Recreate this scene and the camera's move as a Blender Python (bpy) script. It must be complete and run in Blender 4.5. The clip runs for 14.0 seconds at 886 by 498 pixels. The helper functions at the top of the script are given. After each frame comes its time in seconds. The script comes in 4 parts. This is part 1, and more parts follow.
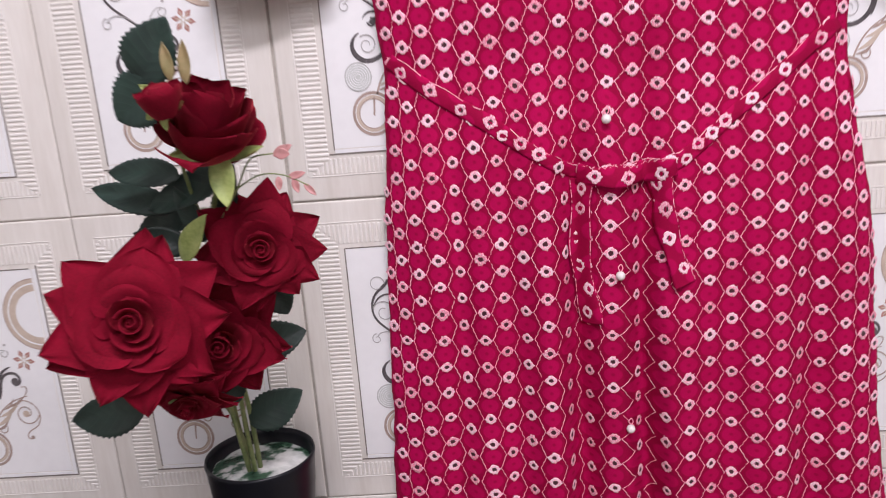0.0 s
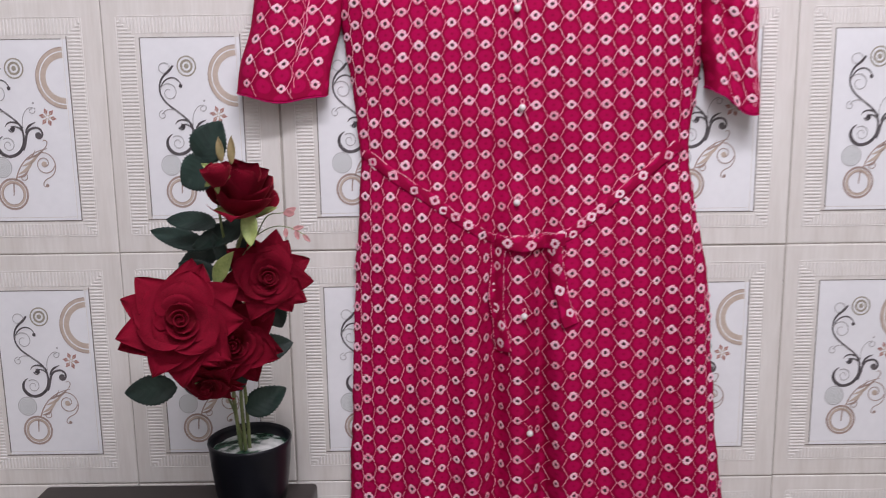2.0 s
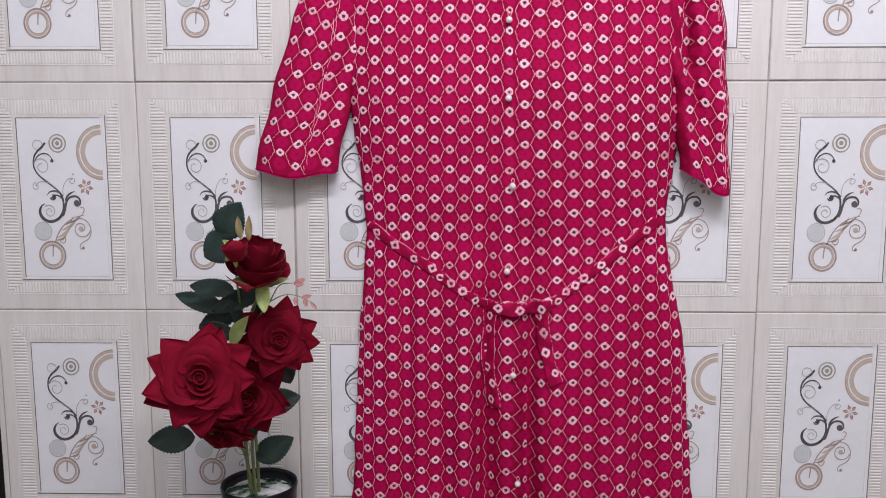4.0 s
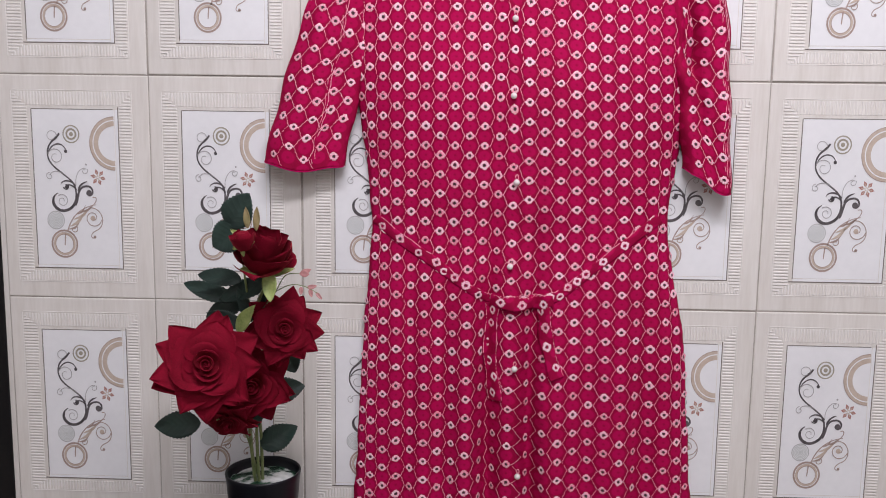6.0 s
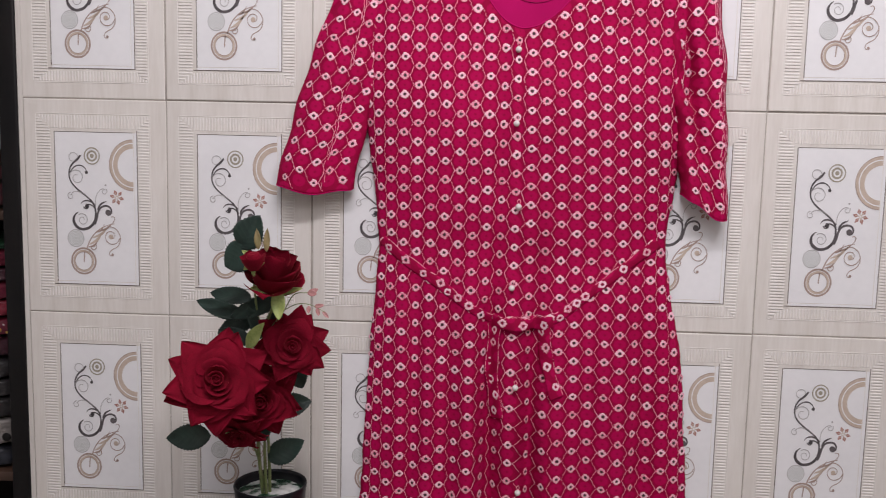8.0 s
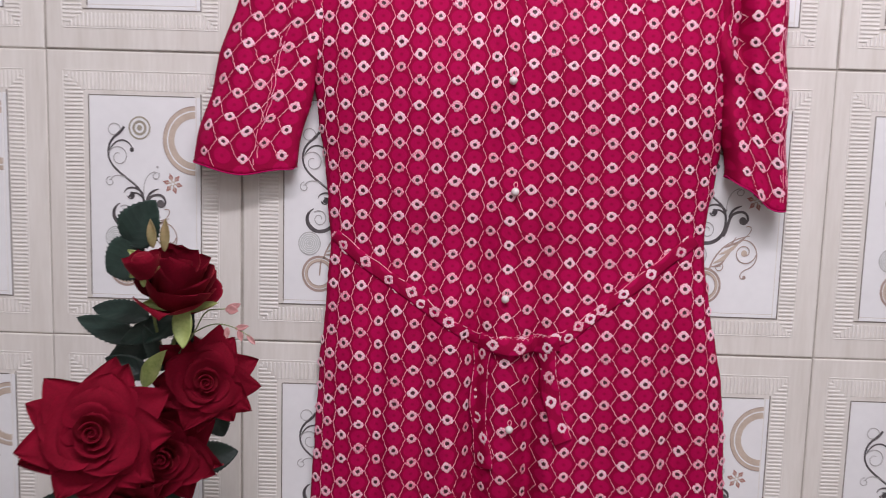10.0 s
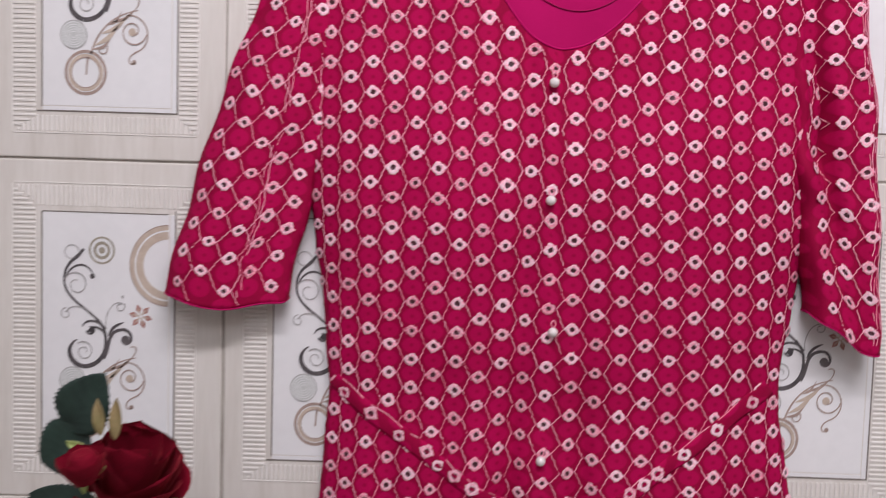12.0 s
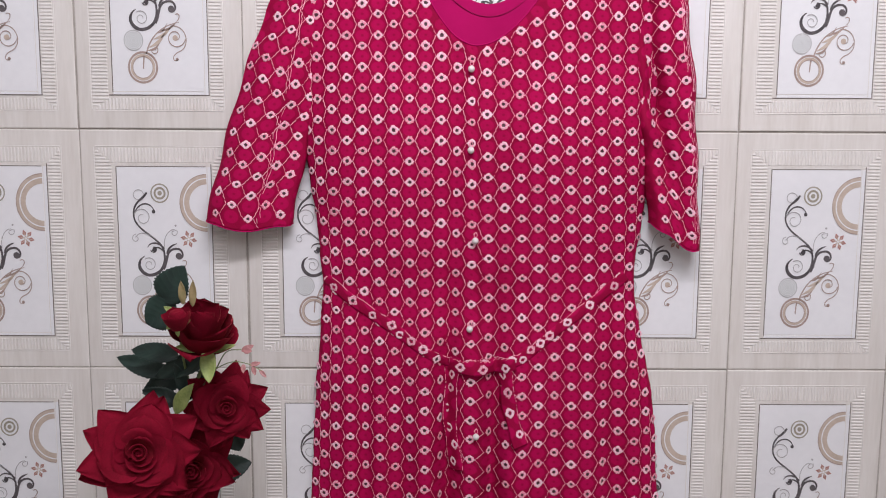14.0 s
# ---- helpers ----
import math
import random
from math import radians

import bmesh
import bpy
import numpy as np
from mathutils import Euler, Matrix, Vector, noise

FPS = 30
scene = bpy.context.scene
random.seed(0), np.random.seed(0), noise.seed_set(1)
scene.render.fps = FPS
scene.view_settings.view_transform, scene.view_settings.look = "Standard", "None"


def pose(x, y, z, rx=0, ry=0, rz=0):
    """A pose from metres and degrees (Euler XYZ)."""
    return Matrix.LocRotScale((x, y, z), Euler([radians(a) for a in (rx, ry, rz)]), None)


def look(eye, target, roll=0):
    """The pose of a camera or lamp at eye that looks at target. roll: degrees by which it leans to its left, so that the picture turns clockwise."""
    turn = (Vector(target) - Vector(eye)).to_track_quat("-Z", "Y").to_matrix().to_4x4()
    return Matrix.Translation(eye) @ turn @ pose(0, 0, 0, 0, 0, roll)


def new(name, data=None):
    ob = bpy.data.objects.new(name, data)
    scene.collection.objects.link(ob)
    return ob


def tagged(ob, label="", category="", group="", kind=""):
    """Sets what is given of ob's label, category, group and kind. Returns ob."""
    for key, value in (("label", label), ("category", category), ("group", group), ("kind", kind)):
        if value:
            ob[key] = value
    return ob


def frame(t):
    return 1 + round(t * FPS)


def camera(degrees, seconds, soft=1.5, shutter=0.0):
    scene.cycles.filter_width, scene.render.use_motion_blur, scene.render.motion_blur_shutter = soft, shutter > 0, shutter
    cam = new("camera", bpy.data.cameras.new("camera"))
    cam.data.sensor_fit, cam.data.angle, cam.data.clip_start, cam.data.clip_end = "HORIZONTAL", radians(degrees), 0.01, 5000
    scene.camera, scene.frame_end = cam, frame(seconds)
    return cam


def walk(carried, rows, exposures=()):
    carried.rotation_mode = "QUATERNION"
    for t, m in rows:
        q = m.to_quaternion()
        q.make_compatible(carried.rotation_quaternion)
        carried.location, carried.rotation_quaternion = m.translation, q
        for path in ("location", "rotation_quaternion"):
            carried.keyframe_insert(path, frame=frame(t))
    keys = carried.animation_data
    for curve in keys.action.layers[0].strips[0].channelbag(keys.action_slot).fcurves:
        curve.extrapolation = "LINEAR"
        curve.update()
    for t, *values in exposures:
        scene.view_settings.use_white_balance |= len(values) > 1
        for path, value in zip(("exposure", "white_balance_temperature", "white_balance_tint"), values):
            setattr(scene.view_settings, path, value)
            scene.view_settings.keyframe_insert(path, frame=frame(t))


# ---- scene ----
cam = camera(55.8, 14.0, soft=0.95, shutter=0.5)
PATH = [
    (0, (0.705, -0.905, 1.231), (0.619, 1.023, 0.708), -4.4),
    (0.5, (0.702, -1.02, 1.252), (0.614, 0.926, 0.796), -2.9),
    (1, (0.701, -1.121, 1.262), (0.658, 0.838, 0.865), -2.1),
    (1.5, (0.7, -1.182, 1.255), (0.689, 0.783, 0.883), -1.4),
    (2, (0.738, -1.236, 1.27), (0.734, 0.733, 0.919), -0.8),
    (2.5, (0.779, -1.31, 1.298), (0.778, 0.664, 0.975), -0.7),
    (3, (0.776, -1.34, 1.33), (0.758, 0.639, 1.038), -0.8),
    (3.2, (0.765, -1.342, 1.34), (0.74, 0.639, 1.067), -0.7),
    (5.5, (0.784, -1.35, 1.324), (0.723, 0.631, 1.056), 0.8),
    (6, (0.779, -1.366, 1.328), (0.713, 0.615, 1.061), 0.8),
    (6.5, (0.779, -1.392, 1.337), (0.674, 0.589, 1.082), 0.8),
    (7, (0.78, -1.406, 1.341), (0.636, 0.573, 1.095), 0.8),
    (7.5, (0.791, -1.413, 1.341), (0.654, 0.569, 1.112), 1.2),
    (8, (0.797, -1.409, 1.341), (0.696, 0.576, 1.114), 1.3),
    (8.2, (0.803, -1.407, 1.343), (0.714, 0.578, 1.117), 1.4),
    (10.3, (0.76, -1.005, 1.305), (0.769, 0.983, 1.062), 1.8),
    (10.5, (0.734, -0.96, 1.313), (0.84, 1.021, 1.061), 1.4),
    (11, (0.787, -0.876, 1.417), (0.88, 1.106, 1.168), 1.4),
    (11.5, (0.813, -0.864, 1.445), (0.752, 1.127, 1.267), 1.4),
    (12, (0.747, -0.892, 1.392), (0.72, 1.104, 1.266), 1.7),
    (12.5, (0.708, -0.965, 1.383), (0.704, 1.025, 1.189), 1.1),
    (13, (0.712, -1.064, 1.386), (0.717, 0.922, 1.151), 1.1),
    (13.5, (0.768, -1.202, 1.396), (0.787, 0.784, 1.155), 0.5),
    (14, (0.794, -1.281, 1.396), (0.806, 0.704, 1.153), 0.3),
]
walk(cam, [(t, look(eye, target, roll)) for t, eye, target, roll in PATH], [(0.0, 0.37, 6450, 14), (0.5, 0.28, 6450, 13), (1.5, 0.10, 6350, 12), (3.0, -0.07, 6150, 10), (5.5, -0.02, 6250, 10), (6.5, -0.1, 6450, 10), (7.0, -0.13, 6500, 10), (8.2, -0.22, 6600, 10), (10.5, -0.06, 6400, 12), (11.5, -0.2, 6400, 12), (12.0, -0.22, 6500, 11), (13.0, -0.17, 6450, 10), (14.0, -0.12, 6350, 10)])

# ---- light ----
world = bpy.data.worlds.new("room_world")
world.use_nodes = True
world.node_tree.nodes["Background"].inputs[0].default_value = (0.9, 0.95, 1.0, 1)
world.node_tree.nodes["Background"].inputs[1].default_value = 0.05
scene.world = world


def area_lamp(name, m, sx, sy, watts, colour):
    data = bpy.data.lights.new(name, "AREA")
    data.shape, data.size, data.size_y, data.energy, data.color = "RECTANGLE", sx, sy, watts, colour
    ob = new(name, data)
    ob.matrix_world = m
    return ob


area_lamp("tube_light_source", look((1.0, -1.15, 2.58), (0.95, -0.3, 0.9)), 1.2, 0.16, 28, (0.99, 0.94, 1.0))
# added fill light behind the camera, no known lamp of the room
area_lamp("added_fill_source", look((0.8, -2.1, 2.6), (0.8, -1.4, 0.0)), 0.9, 0.9, 26, (0.97, 0.93, 1.0))

# ---- materials ----
LAYER = 0.0004


def nodes_of(name):
    m = bpy.data.materials.new(name)
    m.use_nodes = True
    t = m.node_tree
    return m, t, t.nodes["Principled BSDF"]


def link(t, a, b):
    t.links.new(a, b)


def noise_fac(t, scale, detail=4, coords="Object", stretch=(1, 1, 1), rough=0.55):
    tc = t.nodes.new("ShaderNodeTexCoord")
    mp = t.nodes.new("ShaderNodeMapping")
    mp.inputs["Scale"].default_value = stretch
    n = t.nodes.new("ShaderNodeTexNoise")
    n.inputs["Scale"].default_value = scale
    n.inputs["Detail"].default_value = detail
    n.inputs["Roughness"].default_value = rough
    link(t, tc.outputs[coords], mp.inputs["Vector"])
    link(t, mp.outputs["Vector"], n.inputs["Vector"])
    return n.outputs["Fac"]


def ramp(t, fac, stops):
    r = t.nodes.new("ShaderNodeValToRGB")
    els = r.color_ramp.elements
    while len(els) < len(stops):
        els.new(0.5)
    for e, (p, c) in zip(els, stops):
        e.position, e.color = p, (*c, 1)
    link(t, fac, r.inputs["Fac"])
    return r.outputs["Color"]


def mixed(t, fac, a, b, mode="MIX"):
    n = t.nodes.new("ShaderNodeMix")
    n.data_type, n.blend_type = "RGBA", mode
    for sock, v in ((n.inputs[0], fac), (n.inputs[6], a), (n.inputs[7], b)):
        if isinstance(v, (int, float)):
            sock.default_value = v
        elif isinstance(v, tuple):
            sock.default_value = (*v, 1)
        else:
            link(t, v, sock)
    return n.outputs[2]


def calc(t, op, a, b=0.0, c=0.0):
    n = t.nodes.new("ShaderNodeMath")
    n.operation = op
    for sock, v in zip(n.inputs, (a, b, c)):
        if isinstance(v, (int, float)):
            sock.default_value = v
        else:
            link(t, v, sock)
    return n.outputs[0]


def bump(t, bsdf, height, strength, dist):
    b = t.nodes.new("ShaderNodeBump")
    b.inputs["Strength"].default_value, b.inputs["Distance"].default_value = strength, dist
    link(t, height, b.inputs["Height"])
    link(t, b.outputs["Normal"], bsdf.inputs["Normal"])


def surface(name, dark, light, scale=8, rough=0.5, fine=120, depth=0.0004, metal=0.0, stretch=(1, 1, 1), sheen=0.0, vary=0.0, spec=0.5):
    """A material with colour variation at two scales and a fine relief."""
    m, t, b = nodes_of(name)
    big = noise_fac(t, scale, 4, stretch=stretch)
    small = noise_fac(t, fine, 3, stretch=stretch)
    both = calc(t, "MULTIPLY_ADD", small, 0.35, calc(t, "MULTIPLY", big, 0.65))
    col = ramp(t, both, [(0.33, dark), (0.67, light)])
    if vary:
        info = t.nodes.new("ShaderNodeObjectInfo")
        hsv = t.nodes.new("ShaderNodeHueSaturation")
        link(t, calc(t, "MULTIPLY_ADD", info.outputs["Random"], 2 * vary, 1 - vary), hsv.inputs["Value"])
        link(t, col, hsv.inputs["Color"])
        col = hsv.outputs["Color"]
    link(t, col, b.inputs["Base Color"])
    b.inputs["Roughness"].default_value, b.inputs["Metallic"].default_value = rough, metal
    b.inputs["Specular IOR Level"].default_value = spec
    if sheen:
        b.inputs["Sheen Weight"].default_value = sheen
        b.inputs["Sheen Roughness"].default_value = 0.4
    bump(t, b, both, 0.5, depth)
    return m


M = {}
M["tile"] = surface("tile_glaze", (0.62, 0.585, 0.54), (0.75, 0.725, 0.69), 9, 0.33, 60, 0.0003, stretch=(3.0, 1, 0.35), vary=0.03)
M["rib"] = surface("tile_rib_glaze", (0.69, 0.665, 0.63), (0.81, 0.79, 0.765), 14, 0.35, 90, 0.0002)
M["panel"] = surface("tile_panel_glaze", (0.755, 0.76, 0.775), (0.81, 0.815, 0.83), 12, 0.28, 90, 0.0001, vary=0.02)
M["line"] = surface("tile_line_print", (0.13, 0.11, 0.10), (0.22, 0.19, 0.17), 60, 0.4, 300, 0.0001)
M["ink"] = surface("tile_black_print", (0.05, 0.045, 0.05), (0.14, 0.125, 0.13), 90, 0.4, 400, 0.0001)
M["grey_ink"] = surface("tile_grey_print", (0.34, 0.33, 0.33), (0.46, 0.45, 0.45), 90, 0.4, 400, 0.0001)
M["tan_ink"] = surface("tile_tan_print", (0.47, 0.38, 0.31), (0.60, 0.51, 0.43), 70, 0.36, 400, 0.0001)
M["rust_ink"] = surface("tile_rust_print", (0.30, 0.22, 0.19), (0.45, 0.35, 0.31), 90, 0.4, 400, 0.0001)
M["star_ink"] = surface("tile_star_print", (0.33, 0.15, 0.13), (0.50, 0.27, 0.24), 90, 0.4, 400, 0.0001)
M["olive_ink"] = surface("tile_olive_print", (0.27, 0.24, 0.19), (0.40, 0.37, 0.30), 90, 0.4, 400, 0.0001)
M["mist_ink"] = surface("tile_mist_print", (0.50, 0.52, 0.51), (0.58, 0.60, 0.59), 90, 0.4, 400, 0.0001)
M["grout"] = surface("grout", (0.29, 0.265, 0.235), (0.49, 0.455, 0.41), 25, 0.9, 300, 0.0008)
M["paint"] = surface("wall_paint", (0.66, 0.64, 0.60), (0.74, 0.72, 0.68), 2, 0.8, 90, 0.0005)
M["ceiling"] = surface("ceiling_paint", (0.76, 0.76, 0.75), (0.82, 0.82, 0.81), 2, 0.85, 90, 0.0005)
M["floor"] = surface("floor_stone", (0.30, 0.27, 0.24), (0.42, 0.39, 0.35), 5, 0.35, 120, 0.0003)
M["black_metal"] = surface("black_metal", (0.004, 0.004, 0.005), (0.009, 0.008, 0.008), 14, 0.5, 200, 0.0002, spec=0.25)
M["table"] = surface("dark_table_laminate", (0.018, 0.013, 0.012), (0.04, 0.03, 0.027), 6, 0.42, 90, 0.0002, stretch=(0.3, 3, 1))
M["pot"] = surface("black_plastic", (0.003, 0.0035, 0.006), (0.006, 0.007, 0.011), 20, 0.33, 260, 0.0001, spec=0.3)
M["stem"] = surface("stem_plastic", (0.10, 0.15, 0.05), (0.28, 0.32, 0.13), 40, 0.5, 300, 0.0004)
M["sepal"] = surface("sepal_plastic", (0.20, 0.27, 0.07), (0.40, 0.46, 0.16), 60, 0.5, 300, 0.0003)
M["sprig"] = surface("sprig_plastic", (0.34, 0.12, 0.12), (0.60, 0.33, 0.32), 60, 0.5, 300, 0.0003)
M["dry"] = surface("dry_bud_plastic", (0.18, 0.16, 0.06), (0.30, 0.22, 0.11), 60, 0.5, 300, 0.0003)
M["pearl"] = surface("pearl", (0.66, 0.60, 0.59), (0.80, 0.75, 0.74), 60, 0.16, 300, 0.00005)
M["lining"] = surface("magenta_lining", (0.40, 0.002, 0.095), (0.48, 0.004, 0.12), 10, 0.8, 900, 0.0002, spec=0.12)
M["seam"] = surface("magenta_seam", (0.33, 0.003, 0.08), (0.40, 0.005, 0.10), 40, 0.8, 900, 0.0002)


def velvet():
    m, t, b = nodes_of("red_velvet")
    n = calc(t, "MULTIPLY_ADD", noise_fac(t, 500, 2), 0.4, calc(t, "MULTIPLY", noise_fac(t, 25, 3), 0.6))
    link(t, ramp(t, n, [(0.3, (0.10, 0.0005, 0.0075)), (0.7, (0.215, 0.0013, 0.018))]), b.inputs["Base Color"])
    b.inputs["Roughness"].default_value = 0.85
    b.inputs["Specular IOR Level"].default_value = 0.15
    b.inputs["Sheen Weight"].default_value = 0.35
    b.inputs["Sheen Roughness"].default_value = 0.35
    b.inputs["Sheen Tint"].default_value = (0.9, 0.1, 0.12, 1)
    bump(t, b, n, 0.5, 0.0006)
    return m


def leaf_green():
    m, t, b = nodes_of("leaf_cloth")
    tc = t.nodes.new("ShaderNodeTexCoord")
    uv = t.nodes.new("ShaderNodeSeparateXYZ")
    link(t, tc.outputs["UV"], uv.inputs[0])
    side = calc(t, "ABSOLUTE", uv.outputs[0])
    vein = calc(t, "SINE", calc(t, "MULTIPLY", calc(t, "SUBTRACT", uv.outputs[1], calc(t, "MULTIPLY", side, 0.25)), 44.0))
    n = noise_fac(t, 45, 4)
    col = ramp(t, n, [(0.3, (0.007, 0.020, 0.016)), (0.7, (0.020, 0.046, 0.035))])
    rib = calc(t, "GREATER_THAN", vein, 0.93)
    link(t, mixed(t, calc(t, "MULTIPLY", rib, 0.12), col, (0.06, 0.11, 0.08)), b.inputs["Base Color"])
    b.inputs["Roughness"].default_value = 0.5
    bump(t, b, vein, 0.12, 0.0005)
    return m


def moss():
    m, t, b = nodes_of("resin_top")
    n = noise_fac(t, 26, 5)
    link(t, ramp(t, n, [(0.37, (0.012, 0.04, 0.022)), (0.45, (0.05, 0.11, 0.07)), (0.51, (0.55, 0.58, 0.56)), (0.64, (0.80, 0.82, 0.80))]), b.inputs["Base Color"])
    b.inputs["Roughness"].default_value = 0.25
    bump(t, b, n, 0.7, 0.004)
    return m


def fabric():
    """Crimson cloth with rows of woven ovals, laid out in columns and rows of the UV map."""
    m, t, b = nodes_of("crimson_print_cloth")
    tc = t.nodes.new("ShaderNodeTexCoord")
    uv = t.nodes.new("ShaderNodeSeparateXYZ")
    link(t, tc.outputs["UV"], uv.inputs[0])
    k, j = uv.outputs[0], uv.outputs[1]
    kk = calc(t, "ROUND", k)
    du = calc(t, "SUBTRACT", k, kk)
    odd = calc(t, "MULTIPLY", calc(t, "MODULO", calc(t, "ABSOLUTE", kk), 2.0), 0.5)
    dv = calc(t, "SUBTRACT", calc(t, "FRACT", calc(t, "ADD", j, odd)), 0.5)
    d = calc(t, "SQRT", calc(t, "ADD", calc(t, "POWER", calc(t, "ABSOLUTE", calc(t, "DIVIDE", du, 0.45)), 2.0), calc(t, "POWER", calc(t, "ABSOLUTE", calc(t, "DIVIDE", dv, 0.29)), 2.0)))
    weave = noise_fac(t, 900, 2)
    cloud = noise_fac(t, 12, 3)
    n = calc(t, "MULTIPLY_ADD", weave, 0.4, calc(t, "MULTIPLY", cloud, 0.6))
    oval = ramp(t, n, [(0.3, (0.355, 0.0006, 0.056)), (0.7, (0.465, 0.0016, 0.082))])
    ground = ramp(t, n, [(0.3, (0.245, 0.0004, 0.033)), (0.7, (0.33, 0.0009, 0.049))])
    edge = t.nodes.new("ShaderNodeMapRange")
    edge.interpolation_type = "SMOOTHSTEP"
    edge.inputs["From Min"].default_value, edge.inputs["From Max"].default_value = 0.82, 1.05
    edge.inputs["To Min"].default_value, edge.inputs["To Max"].default_value = 1.0, 0.0
    link(t, d, edge.inputs["Value"])
    dot = t.nodes.new("ShaderNodeMapRange")
    dot.interpolation_type = "SMOOTHSTEP"
    dot.inputs["From Min"].default_value, dot.inputs["From Max"].default_value = 0.10, 0.30
    dot.inputs["To Min"].default_value, dot.inputs["To Max"].default_value = 0.5, 0.0
    link(t, d, dot.inputs["Value"])
    col = mixed(t, edge.outputs[0], ground, oval)
    col = mixed(t, dot.outputs[0], col, (0.20, 0.0003, 0.024))
    link(t, col, b.inputs["Base Color"])
    b.inputs["Roughness"].default_value = 0.8
    b.inputs["Specular IOR Level"].default_value = 0.12
    h = calc(t, "MULTIPLY_ADD", edge.outputs[0], 0.8, calc(t, "MULTIPLY", weave, 0.5))
    bump(t, b, h, 0.5, 0.0006)
    return m


def thread(name, low, high):
    m, t, b = nodes_of(name)
    geo = t.nodes.new("ShaderNodeNewGeometry")
    n = noise_fac(t, 1000, 2)
    f = calc(t, "MULTIPLY_ADD", geo.outputs["Random Per Island"], 0.18, calc(t, "MULTIPLY", n, 0.88))
    link(t, ramp(t, f, [(0.38, low), (0.60, high)]), b.inputs["Base Color"])
    b.inputs["Roughness"].default_value = 0.55
    bump(t, b, n, 0.4, 0.0003)
    return m


M["velvet"], M["leaf"], M["moss"], M["fabric"] = velvet(), leaf_green(), moss(), fabric()
M["white_thread"] = thread("white_thread", (0.62, 0.12, 0.21), (0.90, 0.64, 0.73))
M["pink_thread"] = thread("pink_thread", (0.88, 0.18, 0.30), (0.97, 0.50, 0.62))
M["eye"] = surface("dark_eyelet", (0.03, 0.008, 0.014), (0.08, 0.02, 0.03), 200, 0.3, 900, 0.0001)


# ---- building tools ----
def mesh_of(name, verts, faces, mats, slots=None, uvs=None, smooth=True):
    me = bpy.data.meshes.new(name)
    me.from_pydata([tuple(v) for v in verts], [], faces)
    for mt in mats:
        me.materials.append(mt)
    if slots is not None:
        me.polygons.foreach_set("material_index", slots)
    if smooth:
        me.polygons.foreach_set("use_smooth", [True] * len(me.polygons))
    if uvs is not None:
        layer = me.uv_layers.new(name="UVMap")
        idx = np.empty(len(me.loops), dtype=np.int32)
        me.loops.foreach_get("vertex_index", idx)
        layer.data.foreach_set("uv", np.asarray(uvs, dtype=np.float32)[idx].ravel())
    me.update()
    return me


def child(name, me, parent, label=""):
    ob = new(name, me)
    ob.parent = parent
    return tagged(ob, label)


def part(name, bm, material, parent, label="", smooth=True):
    me = bpy.data.meshes.new(name)
    bmesh.ops.recalc_face_normals(bm, faces=bm.faces)
    bm.to_mesh(me)
    bm.free()
    me.materials.append(material)
    if smooth:
        me.polygons.foreach_set("use_smooth", [True] * len(me.polygons))
    return child(name, me, parent, label)


def thing(name, label, category, m=None, group="", kind=""):
    ob = new(name)
    ob.empty_display_size = 0.05
    if m is not None:
        ob.matrix_world = m
    return tagged(ob, label, category, group, kind)


def box_bm(x0, x1, y0, y1, z0, z1, bevel=0.0, segs=2):
    bm = bmesh.new()
    bmesh.ops.create_cube(bm, size=1)
    for v in bm.verts:
        v.co = Vector(((x0 + x1) / 2 + v.co.x * (x1 - x0), (y0 + y1) / 2 + v.co.y * (y1 - y0), (z0 + z1) / 2 + v.co.z * (z1 - z0)))
    if bevel:
        bmesh.ops.bevel(bm, geom=list(bm.edges), offset=bevel, segments=segs, affect="EDGES", profile=0.5)
    return bm


def slab(name, label, category, dims, material, kind="structure", bevel=0.0):
    bm = box_bm(*dims, bevel)
    me = bpy.data.meshes.new(name)
    bm.to_mesh(me)
    bm.free()
    me.materials.append(material)
    return tagged(new(name, me), label, category, kind=kind)


def lathe_bm(profile, segs=48):
    """A turned form round z from (radius, height) pairs."""
    bm = bmesh.new()
    rings = []
    for r, z in profile:
        rings.append([bm.verts.new((r * math.cos(2 * math.pi * i / segs), r * math.sin(2 * math.pi * i / segs), z)) for i in range(segs)])
    for a, b in zip(rings, rings[1:]):
        for i in range(segs):
            bm.faces.new((a[i], a[(i + 1) % segs], b[(i + 1) % segs], b[i]))
    for ring in (rings[0], rings[-1]):
        if ring[0].co.xy.length > 1e-4:
            bm.faces.new(ring)
    return bm


def curve_points(ctrl, n=24):
    """A smooth line through control points (Catmull-Rom)."""
    pts = [Vector(c) for c in ctrl]
    pts = [pts[0] * 2 - pts[1]] + pts + [pts[-1] * 2 - pts[-2]]
    out = []
    spans = len(pts) - 3
    for i in range(n):
        f = i / (n - 1) * spans
        a = min(int(f), spans - 1)
        t = f - a
        p0, p1, p2, p3 = pts[a:a + 4]
        out.append(0.5 * (2 * p1 + (p2 - p0) * t + (2 * p0 - 5 * p1 + 4 * p2 - p3) * t * t + (3 * p1 - p0 - 3 * p2 + p3) * t ** 3))
    return out


